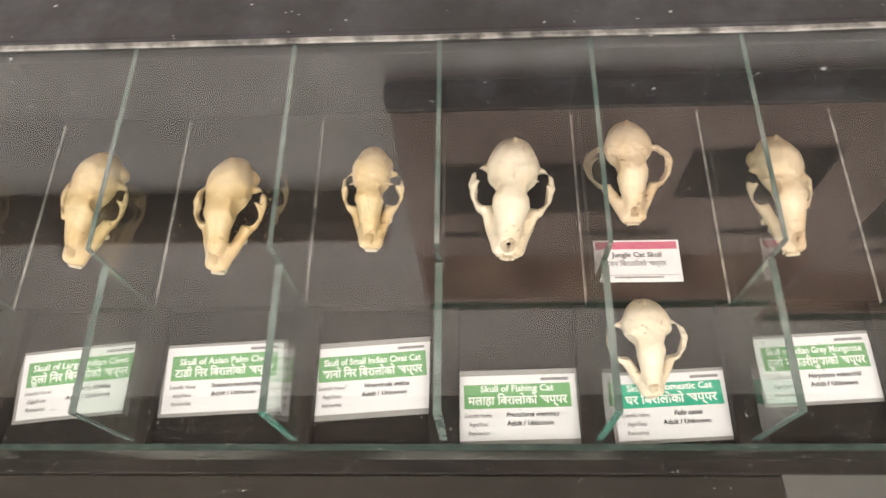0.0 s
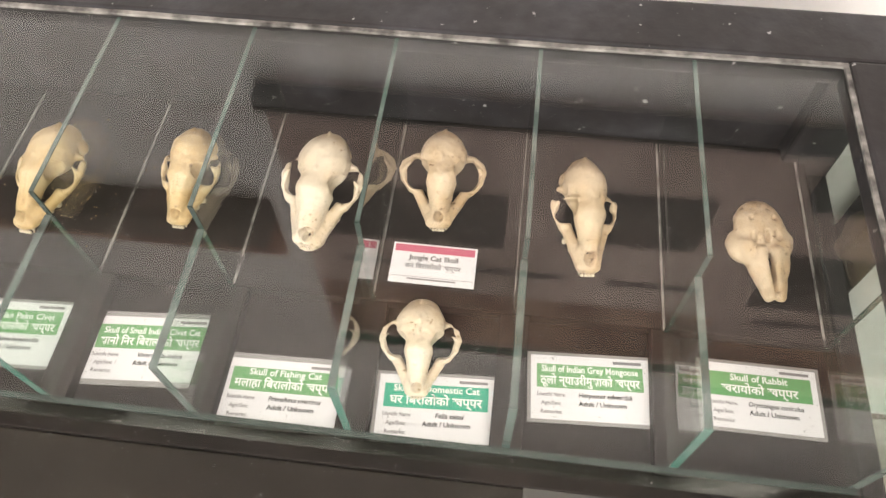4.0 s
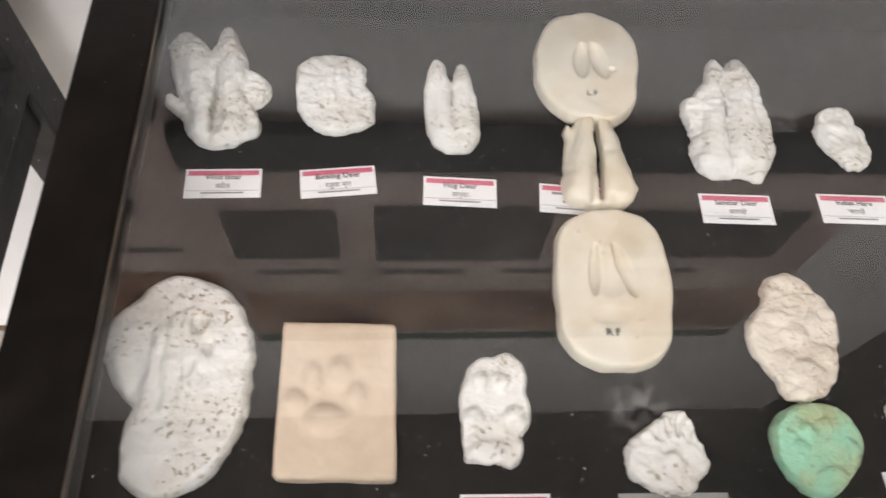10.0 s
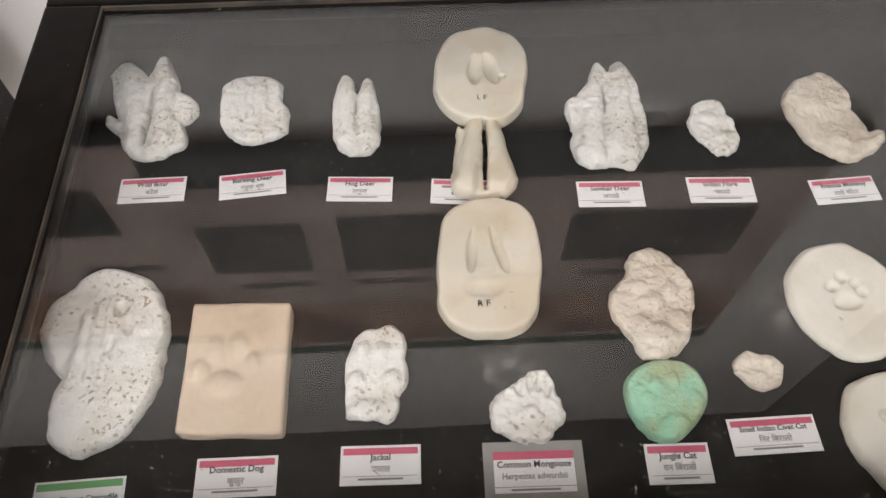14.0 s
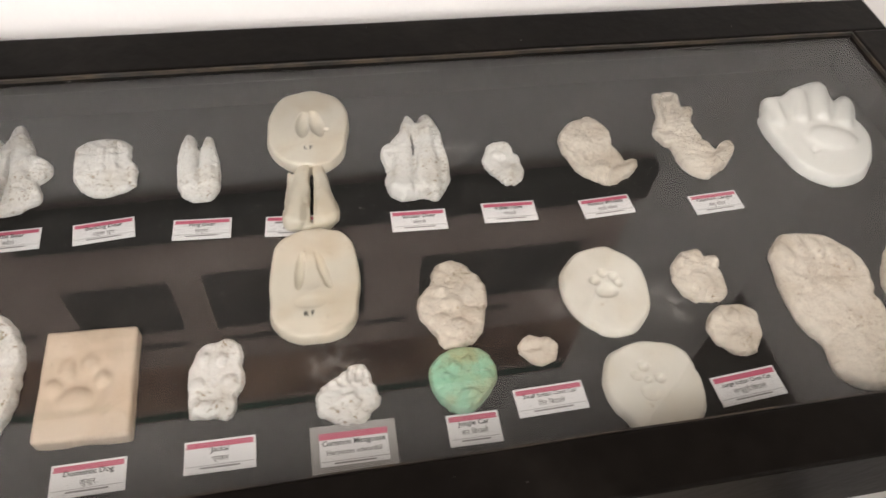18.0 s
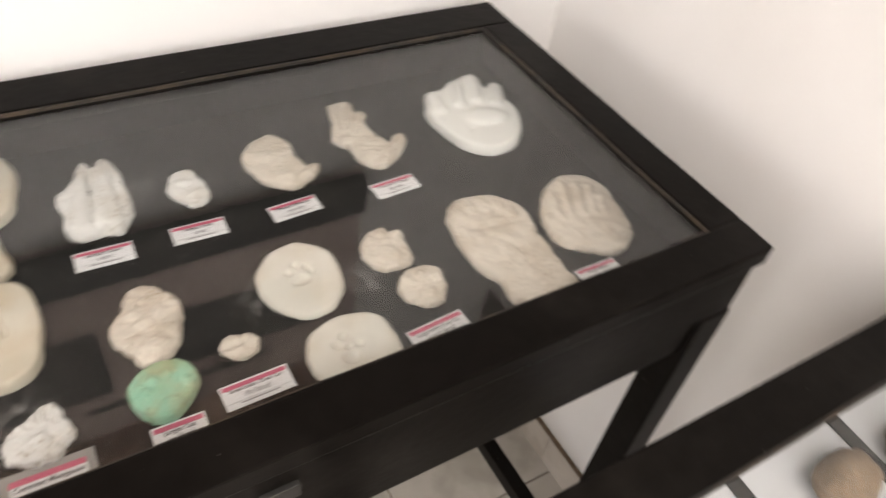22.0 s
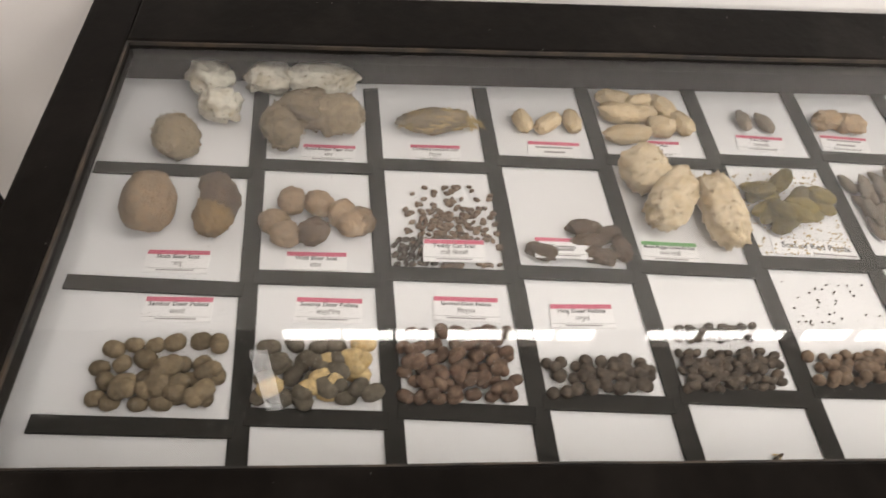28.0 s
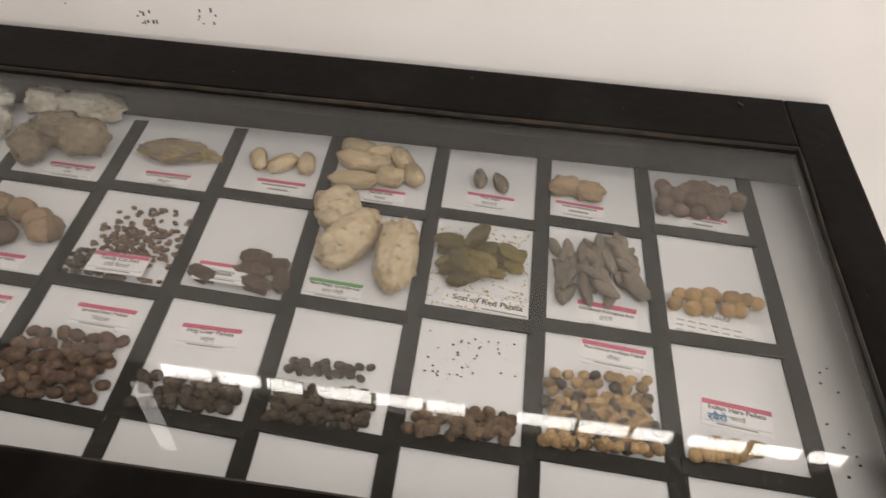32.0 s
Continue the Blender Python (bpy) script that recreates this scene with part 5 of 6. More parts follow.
# smudges of plaster dust rubbed onto the black bed
DUST = bpy.data.materials.new("plaster_dust")
DUST.use_nodes = True
nt = DUST.node_tree
dust_co = nt.nodes.new("ShaderNodeTexCoord")
ball = nt.nodes.new("ShaderNodeTexGradient")
ball.gradient_type = "SPHERICAL"
grow = nt.nodes.new("ShaderNodeMapping")
grow.inputs["Scale"].default_value = (24, 24, 24)
nt.links.new(dust_co.outputs["Object"], grow.inputs["Vector"])
nt.links.new(grow.outputs[0], ball.inputs["Vector"])
grit = nt.nodes.new("ShaderNodeTexNoise")
grit.inputs["Scale"].default_value, grit.inputs["Detail"].default_value = 70, 8
nt.links.new(dust_co.outputs["Object"], grit.inputs["Vector"])
lift = nt.nodes.new("ShaderNodeMapRange")
lift.inputs["From Min"].default_value, lift.inputs["From Max"].default_value, lift.inputs["To Max"].default_value = 0.42, 0.75, 0.55
nt.links.new(grit.outputs["Fac"], lift.inputs["Value"])
both = nt.nodes.new("ShaderNodeMath")
both.operation = "MULTIPLY"
nt.links.new(ball.outputs["Fac"], both.inputs[0])
nt.links.new(lift.outputs[0], both.inputs[1])
clear, over = nt.nodes.new("ShaderNodeBsdfTransparent"), nt.nodes.new("ShaderNodeMixShader")
nt.nodes["Principled BSDF"].inputs["Base Color"].default_value = (0.45, 0.43, 0.41, 1)
nt.nodes["Principled BSDF"].inputs["Roughness"].default_value = 0.95
nt.links.new(both.outputs[0], over.inputs[0])
nt.links.new(clear.outputs[0], over.inputs[1])
nt.links.new(nt.nodes["Principled BSDF"].outputs[0], over.inputs[2])
nt.links.new(over.outputs[0], nt.nodes["Material Output"].inputs["Surface"])
r = random.Random(3)
for x, y, s in ((1.325, 0.198, 0.042), (1.075, 0.150, 0.044), (1.445, 0.175, 0.040), (1.25, 0.43, 0.034)):
    bm = bmesh.new()
    n = 40
    ring = []
    for k in range(n):
        a = 2 * math.pi * k / n
        q = s * (0.8 + 0.35 * noise.noise(Vector((math.cos(a) * 1.3 + x * 20, math.sin(a) * 1.3, y * 30))))
        ring.append(bm.verts.new((q * math.cos(a), q * math.sin(a), 0)))
    bm.faces.new(ring)
    ob = tagged(part("dust_smudge", bm, DUST), "faint whitish plaster dust smudge on the black bed", "smudge", "dust smudges")
    ob.matrix_world = pose(x, y, BED + 0.0004, 0, 0, r.uniform(0, 360))


# ---- third case: droppings sorted on white paper ----
YC = (-0.195, -0.382, -0.520, -0.660, -0.795, -0.936, -1.070, -1.199, -1.330, -1.385)
SKEW = (0.07, 0.073, 0.074, 0.062, 0.057, 0.028, 0.010, 0.022, 0.02, 0.02)
XR = (1.970, 1.819, 1.657, 1.504, 1.405)
Z3 = BED + 0.0006


def lean(y):
    return 0.042 * (-0.25 - y)


def edge_y(col, x):
    return YC[col] + SKEW[col] * (x - 1.83)


def spot(col, row, u, v):
    """The place at the fraction u across (from the left) and v down (from the wall) of a compartment."""
    x0 = XR[row - 1] - 0.010 + (XR[row] - XR[row - 1] + 0.020) * v
    x = x0 + lean((YC[col] + YC[col - 1]) / 2)
    y = edge_y(col - 1, x) - 0.011 + (edge_y(col, x) - edge_y(col - 1, x) + 0.022) * u
    return x0 + lean(y), y


grid = thing("compartment_grid", "dark grey felt strips dividing white paper into compartments", "divider grid")
r = random.Random(21)
for k in range(1, 9):
    bm = block(-0.0095, 0.0095, -0.272, 0.272, 0.0008, 0.0030, 0.0005, 1)
    ob = part("upright_strip", bm, STRIP, grid)
    x = (XR[0] + XR[4]) / 2 + lean(YC[k])
    ob.matrix_world = pose(x, edge_y(k, x), BED, 0, 0, math.degrees(math.atan(SKEW[k])) - 90)
for row in (1, 2, 3):
    for col in range(1, 9):
        x = XR[row] + lean((YC[col] + YC[col - 1]) / 2)
        ya, yb = edge_y(col - 1, x), edge_y(col, x)
        half = abs(yb - ya) / 2
        bm = block(-half + 0.004, half - 0.004, -0.009, 0.009, 0.001, 0.0040, 0.0006, 1)
        ob = part("cross_strip", bm, STRIP, grid)
        ob.matrix_world = pose(x + r.uniform(-0.002, 0.002), (ya + yb) / 2, BED, 0, 0, -90 + r.uniform(-0.8, 0.8) - 2.2)


def place(ob, x, y, z, turn, size=1.0, tip=0.0):
    ob.matrix_world = pose(x, y, z, tip, 0, turn) @ Matrix.Diagonal((size, size, size, 1))
    return ob


def lump_mesh(name, rx, ry, rz, material, bumpy=0.12, seed=0, taper=0.0, waist=0.0, detail=3, fine=0.03, blunt=False, crack=0.0):
    bm = bmesh.new()
    bmesh.ops.create_icosphere(bm, subdivisions=detail, radius=1)
    off = Vector((seed * 3.7, seed * 1.3, seed * 2.1))
    for v in bm.verts:
        d = 1 + bumpy * noise.noise(v.co * 1.6 + off) + bumpy * 0.6 * noise.noise(v.co * 4 + off) + fine * noise.noise(v.co * 9 + off) + fine * 0.6 * noise.noise(v.co * 20 + off)
        if crack:
            d -= crack * max(0.0, 0.22 - abs(noise.noise(v.co * 2.6 + off * 1.7))) / 0.22
        s = 1 - taper * max(0, v.co.x) ** 2 - waist * math.exp(-(v.co.x / 0.25) ** 2)
        if blunt:
            v.co.x = math.copysign(abs(v.co.x) ** 0.72, v.co.x)
        v.co = Vector((v.co.x * rx * d, v.co.y * ry * d * s, v.co.z * rz * d * s))
    me = finish(name, bm, material, True)
    return me


def pellets(col, row, n, material, size, label, box, kind_name="dropping", variants=None, loose=55, seed=0, stretch=1.25, layers=1.0, mix=None, wild=False):
    """Pellets strewn over part of a compartment, resting on the paper and on each other. Few: things of their own; many: one heap."""
    r = random.Random(seed * 7 + col * 31 + row)
    mats = [material] + ([mix[0]] if mix else [])
    meshes = [[lump_mesh("dropping", size * stretch, size, size * 0.92, m, 0.06, seed=k + seed * 5 + 1, taper=0.2 if k % 2 else 0.0, detail=2, fine=0.02, blunt=stretch > 1.15) for k in range(3)] for m in mats]
    u0, u1, v0, v1 = box
    heap = n > loose
    verts, faces, owner = [], [], []
    (xa, ya), (xb, yb) = spot(col, row, u0, v0), spot(col, row, u1, v1)
    across, down = abs(yb - ya), abs(xa - xb)
    du, dv = size * 2.0 * stretch ** 0.8, size * 1.95
    cells = []
    for b in range(max(1, int(down / dv))):
        for a in range(max(1, int(across / du))):
            u = u0 + (u1 - u0) * (a + 0.5 + (0.25 if b % 2 else -0.25) + r.uniform(-0.22, 0.22)) * du / across
            v = v1 - (v1 - v0) * (b + 0.5 + r.uniform(-0.22, 0.22)) * dv / down
            cells.append((b + r.uniform(0, 2.5), min(u, u1), max(v, v0)))
    if wild:
        cells = [(0, min(u1, max(u0, r.gauss((u0 + u1) / 2, (u1 - u0) * 0.24))), min(v1, max(v0, r.gauss(v0 * 0.45 + v1 * 0.55, (v1 - v0) * 0.25)))) for _ in range(n)]
    cells.sort()
    if n < len(cells) * 0.72:
        r.shuffle(cells)
    for k in range(n):
        if k < len(cells):
            x, y = spot(col, row, *cells[k][1:])
            z = Z3 + size * 0.86
        else:
            x, y = spot(col, row, r.uniform(u0 + 0.05, u1 - 0.05), r.uniform(v0 * 0.6 + v1 * 0.4, v1 - 0.03))
            z = Z3 + size * (0.86 + 1.25 * min(1.0, layers))
        which = 1 if mix and r.random() < mix[1] else 0
        me = meshes[which][r.randrange(3)]
        turn, s, tip = 90 + r.gauss(0, 38), r.uniform(0.86, 1.12), r.uniform(-18, 18)
        m = pose(x, y, z, tip, 0, turn) @ Matrix.Diagonal((s, s, s, 1))
        if not heap:
            ob = tagged(new(kind_name, me), label, "dropping", label[:28].strip() + " group")
            ob.matrix_world = m
        else:
            base = len(verts)
            verts.extend((m @ w.co)[:] for w in me.vertices)
            faces.extend([base + q for q in p.vertices] for p in me.polygons)
            owner.extend([which] * len(me.polygons))
    if heap:
        me = bpy.data.meshes.new("dropping_heap")
        me.from_pydata(verts, [], faces)
        for m in mats:
            me.materials.append(m)
        me.polygons.foreach_set("use_smooth", [True] * len(faces))
        me.polygons.foreach_set("material_index", owner)
        tagged(new("dropping_heap", me), label, "droppings", kind="stuff")


def scat(label, col, row, u, v, length, thick, material, turn=0.0, bumpy=0.16, seed=0, z=0.0, taper=0.0, waist=0.0, tip=0.0, flat=0.9, fine=0.09, name="scat", crack=0.0, blunt=False):
    x, y = spot(col, row, u, v)
    me = lump_mesh("scat", length / 2, thick / 2, thick / 2 * flat, material, bumpy * 1.45, seed, taper, waist, 4, fine * 1.3, blunt=blunt, crack=crack)
    ob = tagged(new(name, me), label, "scat", "scat specimens")
    low = min((pose(0, 0, 0, tip, 0, turn) @ w.co).z for w in me.vertices)
    place(ob, x, y, Z3 - low + z, turn, 1.0, tip)
    return ob


# row nearest the wall
scat("chalky white lump of tiger scat, upper piece", 1, 1, 0.70, 0.10, 0.052, 0.044, SCAT_WHITE, 60, 0.30, 1, flat=1.0, crack=0.05, blunt=True)
scat("chalky white lump of scat, lower piece", 1, 1, 0.79, 0.42, 0.050, 0.042, SCAT_WHITE, 80, 0.18, 2, flat=1.0, crack=0.05, blunt=True)
scat("brown hairy ball of scat on paper", 1, 1, 0.52, 0.84, 0.058, 0.050, SCAT_HAIR, 20, 0.10, 3, flat=0.9, fine=0.10)
scat("long chalky white piece of tiger scat", 2, 1, 0.02, 0.06, 0.056, 0.040, SCAT_WHITE, 95, 0.22, 4, flat=1.0, crack=0.05, blunt=True)
scat("smooth chalky white sausage of tiger scat", 2, 1, 0.56, 0.06, 0.092, 0.044, SCAT_WHITE, -88, 0.14, 5, flat=1.0, taper=0.3, crack=0.05, blunt=True)
scat("brown matted-hair clump of tiger scat", 2, 1, 0.17, 0.72, 0.062, 0.044, SCAT_HAIR, 20, 0.26, 6, fine=0.16)
scat("brown matted-hair ball of tiger scat", 2, 1, 0.40, 0.54, 0.058, 0.050, SCAT_HAIR, 70, 0.22, 7, fine=0.16)
scat("brown matted-hair ball of tiger scat", 2, 1, 0.74, 0.62, 0.056, 0.052, SCAT_HAIR, 110, 0.2, 8, fine=0.16)
scat("fibrous twisted brown leopard scat", 3, 1, 0.52, 0.61, 0.094, 0.032, SCAT_HAIR, 94, 0.16, 9, taper=0.45, fine=0.08)


def hairs(name, material, label, seed, lumps, length, thick=0.0006, along=None):
    """Dry hairs lying on the upper side of lumps, each given as compartment, place, length, width, turn and number of hairs."""
    r = random.Random(seed)
    bm = bmesh.new()
    for col, row, u, v, n, th, turn, count in lumps:
        x, y = spot(col, row, u, v)
        body = pose(x, y, Z3 + th * 0.46, 0, 0, turn)
        for _ in range(count):
            a, e = r.uniform(0, 2 * math.pi), math.asin(r.uniform(0.0, 1.0))
            d = Vector((math.cos(a) * math.cos(e), math.sin(a) * math.cos(e), math.sin(e)))
            p = Vector((d.x * n * 0.52, d.y * th * 0.52, d.z * th * 0.50))
            way = Vector((1, r.gauss(0, 0.35), r.gauss(0, 0.12))) if along else Vector((r.gauss(0, 1), r.gauss(0, 1), r.gauss(0, 1)))
            way = (way - d * way.dot(d) * 0.9).normalized()
            m = body @ Matrix.Translation(p) @ way.to_track_quat("X", "Z").to_matrix().to_4x4() @ Matrix.Diagonal((r.uniform(0.5, 1.2) * length, thick, thick, 1))
            bmesh.ops.create_cube(bm, size=1, matrix=m)
    tagged(part(name, bm, material), label, "fibres", kind="stuff")


hairs("straw_fibre", STRAW, "dry straw-coloured hairs lying over leopard scat", 31, [(3, 1, 0.56, 0.61, 0.084, 0.030, 94, 260), (3, 1, 0.90, 0.56, 0.030, 0.012, 80, 50)], 0.024, 0.0006, True)
hairs("matted_hair", HAIR, "matted brown hairs on tiger scat", 32, [(2, 1, 0.17, 0.72, 0.064, 0.046, 20, 260), (2, 1, 0.40, 0.54, 0.060, 0.052, 70, 200), (2, 1, 0.74, 0.62, 0.058, 0.054, 110, 200), (1, 1, 0.52, 0.84, 0.058, 0.050, 20, 120)], 0.017, 0.0005)
for k, (u, v, n, t) in enumerate(((0.30, 0.57, 0.036, 20), (0.58, 0.60, 0.042, 128), (0.85, 0.57, 0.036, 10))):
    scat("pale cream piece of scat on white paper", 4, 1, u, v, n, 0.022, SCAT_CREAM, t, 0.10, 20 + k, blunt=True)
for k, (u, v, n, th, t, z) in enumerate(((0.20, 0.27, 0.046, 0.024, 80, 0), (0.20, 0.50, 0.052, 0.028, 75, 0), (0.44, 0.34, 0.044, 0.024, 110, 0), (0.22, 0.78, 0.062, 0.025, 96, 0), (0.59, 0.69, 0.038, 0.028, 80, 0), (0.68, 0.42, 0.044, 0.026, 30, 0), (0.83, 0.63, 0.040, 0.025, 30, 0), (0.42, 0.52, 0.040, 0.026, 90, 0))):
    scat("pale yellowish jackal scat in a loose heap", 5, 1, u, v, n, th, SCAT_CREAM, t, 0.12, 30 + k, z=z, taper=0.15, blunt=True)
for k, (u, v, t) in enumerate(((0.38, 0.57, 8), (0.61, 0.61, 24))):
    scat("dark grey-brown fox scat", 6, 1, u, v, 0.036, 0.017, SCAT_GREY, t, 0.10, 40 + k, taper=0.3)
for k, (u, v) in enumerate(((0.14, 0.63), (0.43, 0.67))):
    scat("tan twisted scat lump", 7, 1, u, v, 0.038, 0.029, SCAT_TAN, 100 - 20 * k, 0.14, 44 + k, waist=0.14, fine=0.14, crack=0.05, blunt=True)
pellets(8, 1, 36, BROWN_PELLET, 0.0105, "round brown deer pellet in a loose heap", (0.0, 0.98, 0.36, 0.86), seed=3, stretch=1.1)
# second row
scat("large smooth brown sloth bear scat", 1, 2, 0.42, 0.42, 0.078, 0.058, SCAT_BROWN, 5, 0.08, 50, flat=0.85, fine=0.02)
scat("broken sloth bear scat with ochre inside", 1, 2, 0.86, 0.36, 0.060, 0.040, SCAT_DARK, 20, 0.16, 51, flat=0.95, blunt=True)
scat("ochre broken end of sloth bear scat", 1, 2, 0.83, 0.56, 0.044, 0.038, SCAT_OCHRE, 20, 0.14, 52, flat=0.95, fine=0.14, blunt=True)
for k, (u, v) in enumerate(((0.28, 0.38), (0.53, 0.41), (0.12, 0.58), (0.48, 0.69), (0.74, 0.51), (0.92, 0.58), (0.22, 0.70), (0.84, 0.62))):
    scat("round brown wild boar dropping", 2, 2, u, v, 0.035, 0.031, SCAT_DARK if k == 3 else SCAT_BROWN, 40 * k, 0.09, 60 + k, fine=0.05, waist=0.15 if k == 5 else 0)
pellets(3, 2, 270, BROWN_PELLET, 0.0026, "strewn heap of tiny dark toddy cat droppings", (0.16, 1.0, 0.18, 0.98), wild=True, seed=4, stretch=1.5, layers=0.9)
pellets(3, 2, 46, DARK_PELLET, 0.0031, "stray tiny dark toddy cat dropping", (0.02, 0.60, 0.66, 0.97), seed=5, stretch=1.5, layers=0.6)
for k, (u, v, n, t) in enumerate(((0.20, 0.90, 0.034, 70), (0.66, 0.68, 0.036, 85), (0.66, 0.82, 0.042, 95), (0.88, 0.75, 0.030, 110), (0.76, 0.96, 0.036, 80), (0.98, 0.90, 0.032, 10))):
    scat("dark brown dried scat piece", 4, 2, u, v, n, 0.019, SCAT_DARK, t, 0.16, 70 + k, fine=0.07, blunt=True)
for k, (u, v, n, th, t) in enumerate(((0.19, 0.19, 0.056, 0.056, 20), (0.37, 0.50, 0.088, 0.052, -32), (0.84, 0.60, 0.104, 0.047, 4))):
    scat("large pale crumbly crocodile scat", 5, 2, u, v, n, th, SCAT_PALE, t, 0.13, 80 + k, flat=0.94, fine=0.10, crack=0.04, blunt=True)
r = random.Random(8)
for k in range(20):
    scat("olive green fibrous red panda scat", 6, 2, r.uniform(0.14, 0.88), r.uniform(0.20, 0.72), r.uniform(0.034, 0.046), 0.019, SCAT_OLIVE, r.uniform(40, 150), 0.07, 90 + k, fine=0.05, z=(0.012 if k > 12 else 0), taper=0.2)
pellets(6, 2, 260, STRAW, 0.0008, "olive crumbs scattered round red panda scat", (0.0, 1.0, 0.05, 0.95), seed=9, stretch=2.0, layers=0.3)
for k in range(54):
    u, v = r.uniform(0.03, 0.97), r.uniform(0.16, 0.76)
    scat("grey-brown elongated porcupine scat", 7, 2, u, v, r.uniform(0.028, 0.038), 0.0125, SCAT_GREY, r.uniform(-35, 60), 0.08, 120 + k, z=(0.009 if k > 26 else 0), taper=0.25)
pellets(8, 2, 15, TAN_PELLET, 0.0088, "round tan hispid hare pellet", (0.0, 0.95, 0.52, 0.84), seed=6, stretch=1.08, layers=0.4)
# third row
pellets(1, 3, 40, OLIVE_GREY, 0.0088, "oval grey-brown sambar deer pellet on white paper", (0.24, 1.0, 0.42, 0.98), seed=10, stretch=1.22, layers=0.8, loose=60)
pellets(2, 3, 40, GREY_PELLET, 0.0086, "oval grey or yellow swamp deer pellet on paper", (0.0, 1.0, 0.42, 1.0), seed=11, stretch=1.35, layers=0.8, mix=(YELLOW_PELLET, 0.34), loose=60)
pellets(3, 3, 68, SPOTTED_PELLET, 0.0066, "dense heap of reddish brown oval spotted deer pellets", (0.0, 1.0, 0.34, 1.02), seed=12, stretch=1.3, layers=1.0)
pellets(4, 3, 52, DARK_PELLET, 0.0064, "scattered round dark hog deer pellet", (0.02, 1.0, 0.66, 1.02), seed=13, stretch=1.05, layers=0.5, loose=60)
pellets(5, 3, 125, DARK_PELLET, 0.0044, "dense heap of tiny dark pellets", (0.0, 0.94, 0.60, 1.02), seed=14, stretch=1.3, layers=1.2)
pellets(5, 3, 26, DARK_PELLET, 0.0044, "stray tiny dark pellet on paper", (0.05, 0.85, 0.46, 0.62), seed=15, stretch=1.3, layers=0.4)
pellets(6, 3, 62, BROWN_PELLET, 0.0058, "dense heap of small round brown pellets", (0.0, 1.0, 0.70, 1.03), seed=16, stretch=1.1, layers=0.9)
pellets(7, 3, 190, ORANGE_PELLET, 0.0056, "dense heap of ginger and black antelope pellets", (0.0, 1.0, 0.32, 1.02), seed=17, stretch=1.2, layers=1.2, mix=(DARK_PELLET, 0.22))
pellets(8, 3, 18, TAN_PELLET, 0.0078, "round tan Indian hare pellet", (0.05, 0.64, 0.80, 1.0), seed=18, stretch=1.05, layers=0.5)
pellets(6, 3, 34, DARK_PELLET, 0.0009, "dark specks on the white paper", (0.05, 0.95, 0.05, 0.5), seed=19, stretch=1.6, layers=0.1, loose=10)
pellets(9, 3, 10, DARK_PELLET, 0.0011, "dark specks on the paper margin", (0.1, 0.9, 0.0, 1.0), seed=22, stretch=1.4, layers=0.1, loose=5)

# name cards on the paper
for col, row, u, v, turn, title, local, stripe, w, h in (
        (2, 1, 0.62, 0.89, -92, "Royal Bengal Tiger Scat", "\u092c\u093e\u0918", RED, 0.062, 0.026), (3, 1, 0.52, 0.91, -91, "Common Leopard Scat", "\u091a\u093f\u0924\u0941\u0935\u093e", RED, 0.060, 0.026),
        (4, 1, 0.60, 0.90, -92, "", "", RED, 0.064, 0.030), (5, 1, 0.52, 0.89, -92, "Jackal Scat", "\u0938\u094d\u092f\u093e\u0932", RED, 0.060, 0.026),
        (6, 1, 0.51, 0.84, -94, "Fox Scat", "\u092b\u094d\u092f\u093e\u0909\u0930\u094b", RED, 0.060, 0.026), (7, 1, 0.32, 0.86, -95, "", "", RED, 0.060, 0.026),
        (8, 1, 0.52, 0.90, -95, "", "", RED, 0.060, 0.026), (1, 2, 0.61, 0.86, -91, "Sloth Bear Scat", "\u092d\u093e\u0932\u0941", RED, 0.064, 0.028),
        (2, 2, 0.49, 0.91, -91, "Wild Boar Scat", "\u092c\u0926\u0947\u0932", RED, 0.063, 0.028), (3, 2, 0.56, 0.89, -91, "Toddy Cat Scat", "\u091f\u093e\u0921\u0940 \u092c\u093f\u0930\u093e\u0932\u094b", RED, 0.064, 0.028),
        (4, 2, 0.40, 0.89, -92, "Common", "", RED, 0.060, 0.026), (5, 2, 0.29, 0.89, -93, "Marsh Mugger Crocodile Scat", "\u092e\u0917\u0930 \u0917\u094b\u0939\u0940", GREEN, 0.062, 0.026),
        (7, 2, 0.58, 0.91, -95, "Himalayan Porcupine Scat", "\u0926\u0941\u092e\u094d\u0938\u0940", RED, 0.064, 0.034), (1, 3, 0.655, 0.15, -91, "Sambar Deer Pellets", "\u091c\u0930\u093e\u092f\u094b", RED, 0.066, 0.028),
        (2, 3, 0.60, 0.20, -92, "Swamp Deer Pellets", "\u092c\u093e\u0939\u094d\u0930\u0938\u093f\u0902\u0917\u093e", RED, 0.066, 0.028), (3, 3, 0.61, 0.23, -92, "Spotted Deer Pellets", "\u091a\u093f\u0924\u094d\u0924\u0932", RED, 0.066, 0.028),
        (4, 3, 0.46, 0.33, -90, "Hog Deer Pellets", "\u0932\u0917\u0941\u0928\u093e", RED, 0.064, 0.028), (7, 3, 0.63, 0.15, -95, "Four Horned Antelope Pellets", "\u091a\u094c\u0915\u093e", RED, 0.066, 0.029),
        (8, 3, 0.49, 0.60, -96, "Indian Hare Pellets", "\u0916\u0930\u093e\u092f\u094b", RED, 0.066, 0.029)):
    x, y = spot(col, row, u, v)
    name_card(x, y, Z3 + (0.012 if row == 2 and col in (3, 4) else 0.0), turn, title, local, w, h, stripe, 0.001, group="name cards of the droppings", subject=f" reading {title}" if 0 < len(title.split()) < 3 else "")
x, y = spot(6, 2, 0.60, 0.89)
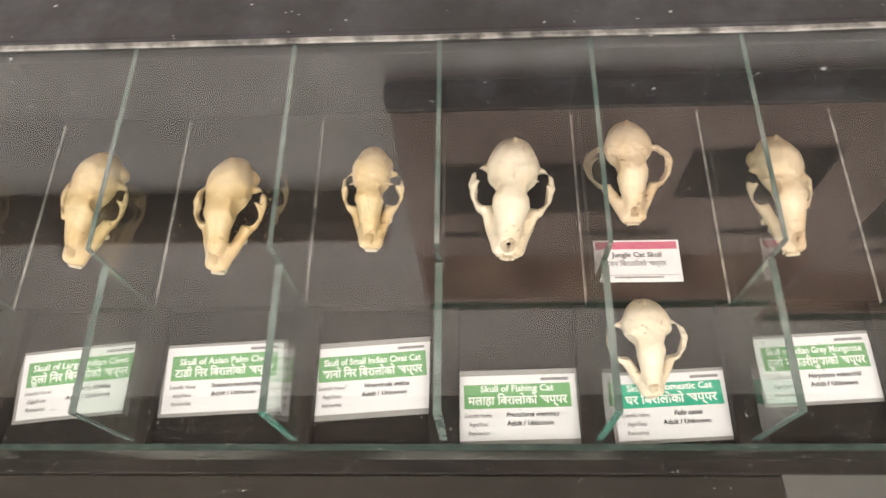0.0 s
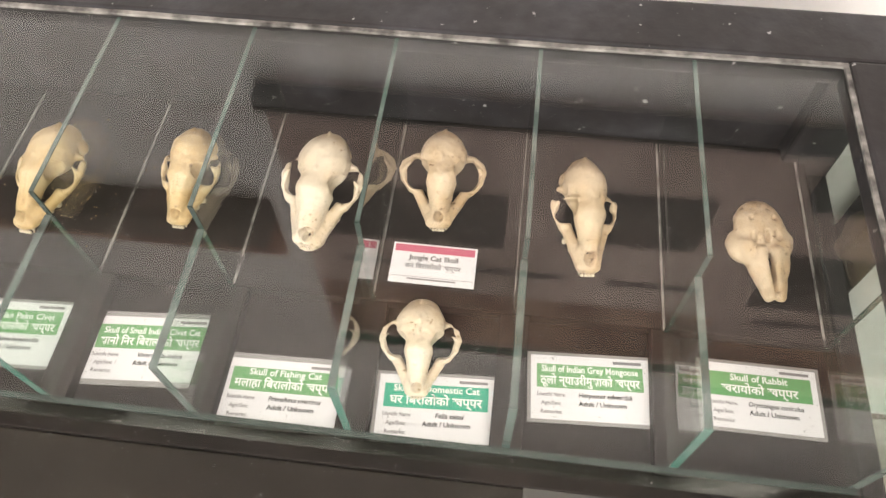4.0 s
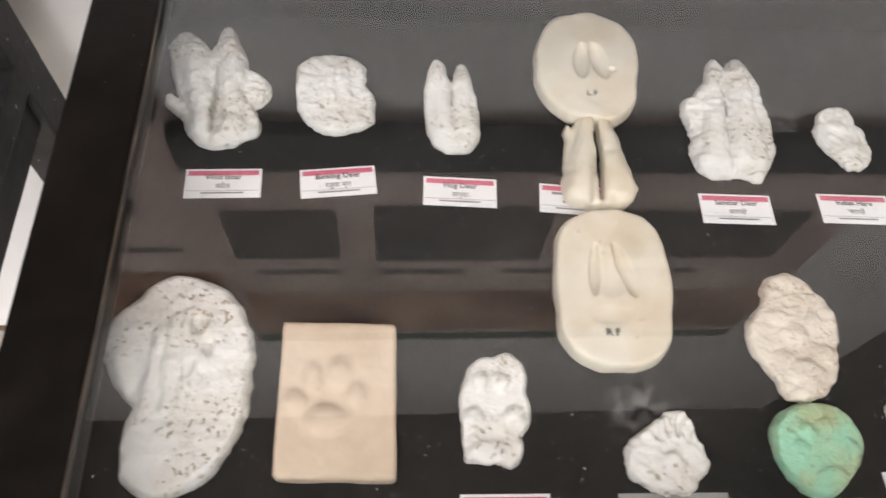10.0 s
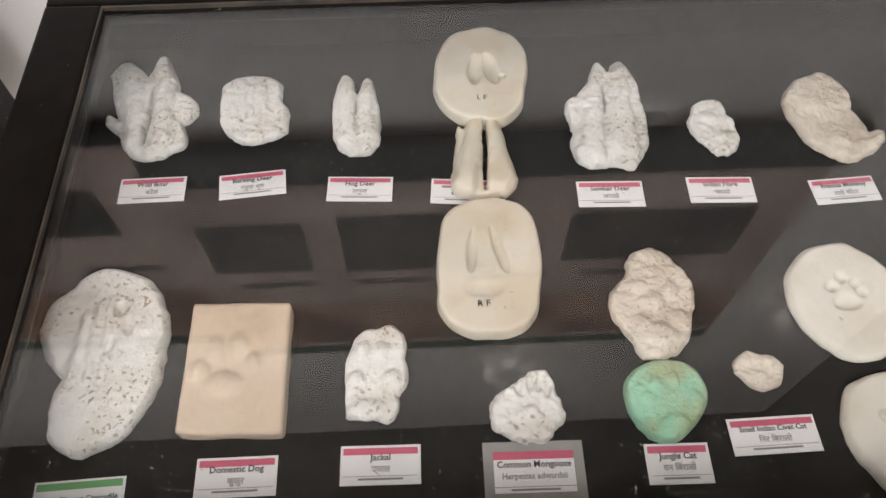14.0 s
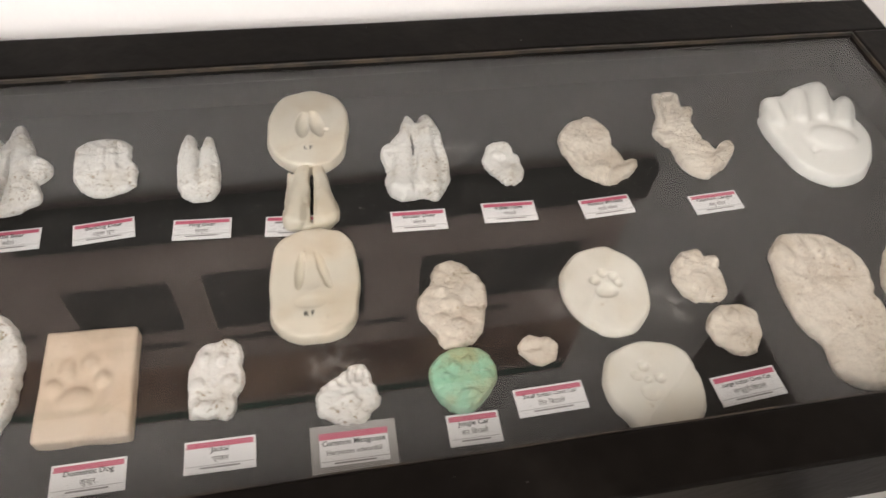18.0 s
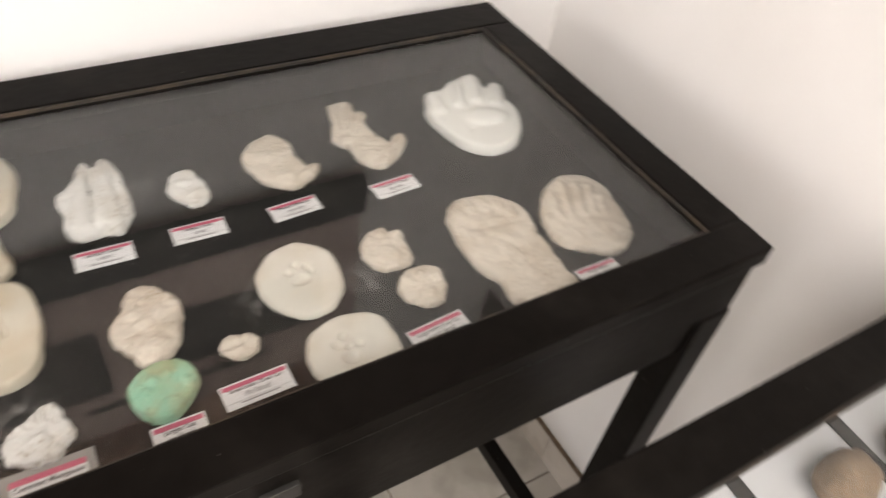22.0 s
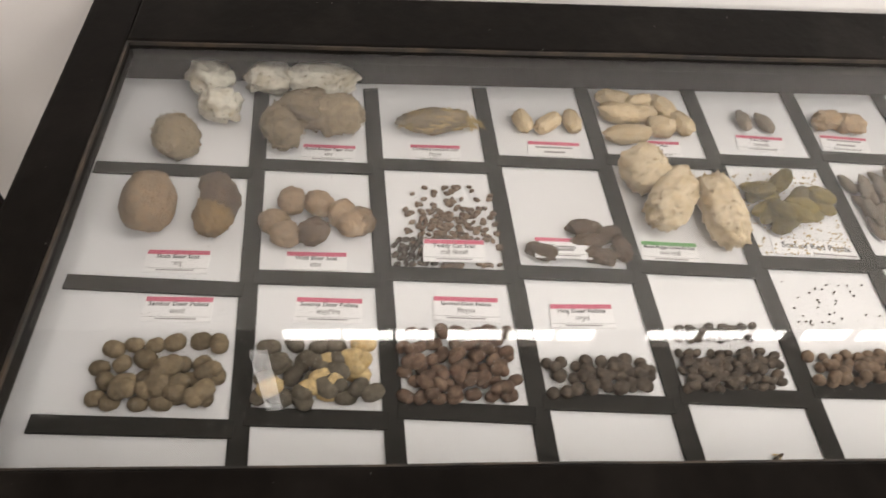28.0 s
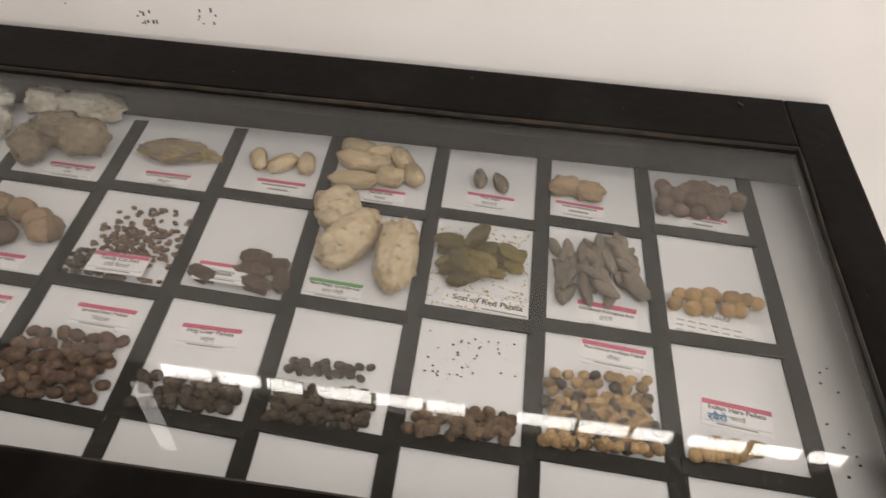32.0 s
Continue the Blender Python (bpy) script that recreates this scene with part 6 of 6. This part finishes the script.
panda = thing("paper_slip", "long white paper slip reading Scat of Red Panda", "label card")
part("slip", block(-0.050, 0.050, -0.0125, 0.0125, 0, 0.0005), CARD, panda)
written("title", "Scat of Red Panda", 0.0108, INK, panda, 0, -0.002, 0.0008, 0.088)
bar("fine_print", -0.005, 0.044, -0.0095, -0.0075, 0.0008, GREY_INK, panda)
for y0, y1 in ((-0.0118, -0.0114), (0.0114, 0.0118)):
    bar("border", -0.048, 0.048, y0, y1, 0.0008, GREY_INK, panda)
panda.matrix_world = pose(x, y, Z3, 0, 0, -95)
x, y = spot(8, 2, 0.48, 0.90)
note = thing("handwritten_note", "white paper note with pale handwritten lines", "note")
bm = bmesh.new()
pts = [(-0.056, -0.020), (0.050, -0.022), (0.044, 0.010), (0.01, 0.016), (-0.052, 0.024)]
ring = [bm.verts.new((px, py, 0.0004)) for px, py in pts]
ext = bmesh.ops.extrude_face_region(bm, geom=[bm.faces.new(ring)])
for v in ext["geom"]:
    if isinstance(v, bmesh.types.BMVert):
        v.co.z = 0.0009
part("paper", bm, CARD, note)
written("line", "HISPID HARE", 0.0078, GREY_INK, note, -0.010, 0.007, 0.0012, 0.05, 0.2)
for k, n in enumerate((0.075, 0.085, 0.05)):
    for j in range(int(n / 0.012)):
        bar("scribble", -0.044 + 0.012 * j, -0.036 + 0.012 * j, -0.004 - 0.007 * k, -0.0025 - 0.007 * k, 0.0012, GREY_INK, note)
note.matrix_world = pose(x, y, Z3, 0, 0, -97)
x, y = spot(8, 3, 0.31, 0.65)
ink = written("pen_word", "\u0930\u0935\u0948\u0930\u094b", 0.011, BLUE_INK, None, x, y, Z3 + 0.0024)
ink.matrix_world = pose(x, y, Z3 + 0.0024, 0, 0, -92)
tagged(ink, "blue handwritten word on the hare pellet card", "writing")

# dead wasp on the paper near the front rail
x, y = spot(5, 4, 0.62, 0.62)
wasp = thing("dead_wasp", "small dead wasp lying on the white paper", "insect")
DARK_BUG = shader("insect_shell", (0.05, 0.03, 0.015), 0.4, grain=0.2, scale=300)
for nm, dx, a, b in (("abdomen", -0.004, 0.0036, 0.0019), ("thorax", 0.0012, 0.0022, 0.0018), ("head", 0.0042, 0.0013, 0.0014)):
    me = lump_mesh(nm, a, b, b, DARK_BUG, 0.05, 3, detail=2)
    ob = new(nm, me)
    ob.location = (dx, 0, 0.002)
    ob.parent = wasp
for s in (-1, 1):
    bm = bmesh.new()
    ring = [bm.verts.new((px, s * py, 0.0036)) for px, py in ((0.001, 0.0006), (-0.003, 0.0045), (-0.006, 0.0048), (-0.005, 0.0026))]
    bm.faces.new(ring)
    part("wing", bm, YELLOW_PELLET, wasp)
wasp.matrix_world = pose(x, y, Z3, 0, 0, -60)

# a fly on the rear rail
fly = thing("dead_fly", "tiny dark fly on the black rail", "insect")
for nm, dx, a, b in (("abdomen", -0.0025, 0.0026, 0.0016), ("thorax", 0.0012, 0.0016, 0.0014), ("head", 0.0032, 0.001, 0.0011)):
    ob = new(nm, lump_mesh(nm, a, b, b, DARK_BUG, 0.05, 4, detail=2))
    ob.location = (dx, 0, 0.0015)
    ob.parent = fly
fly.matrix_world = pose(2.012, -1.300, GLASS_3 + 0.0042, 0, 0, 40)
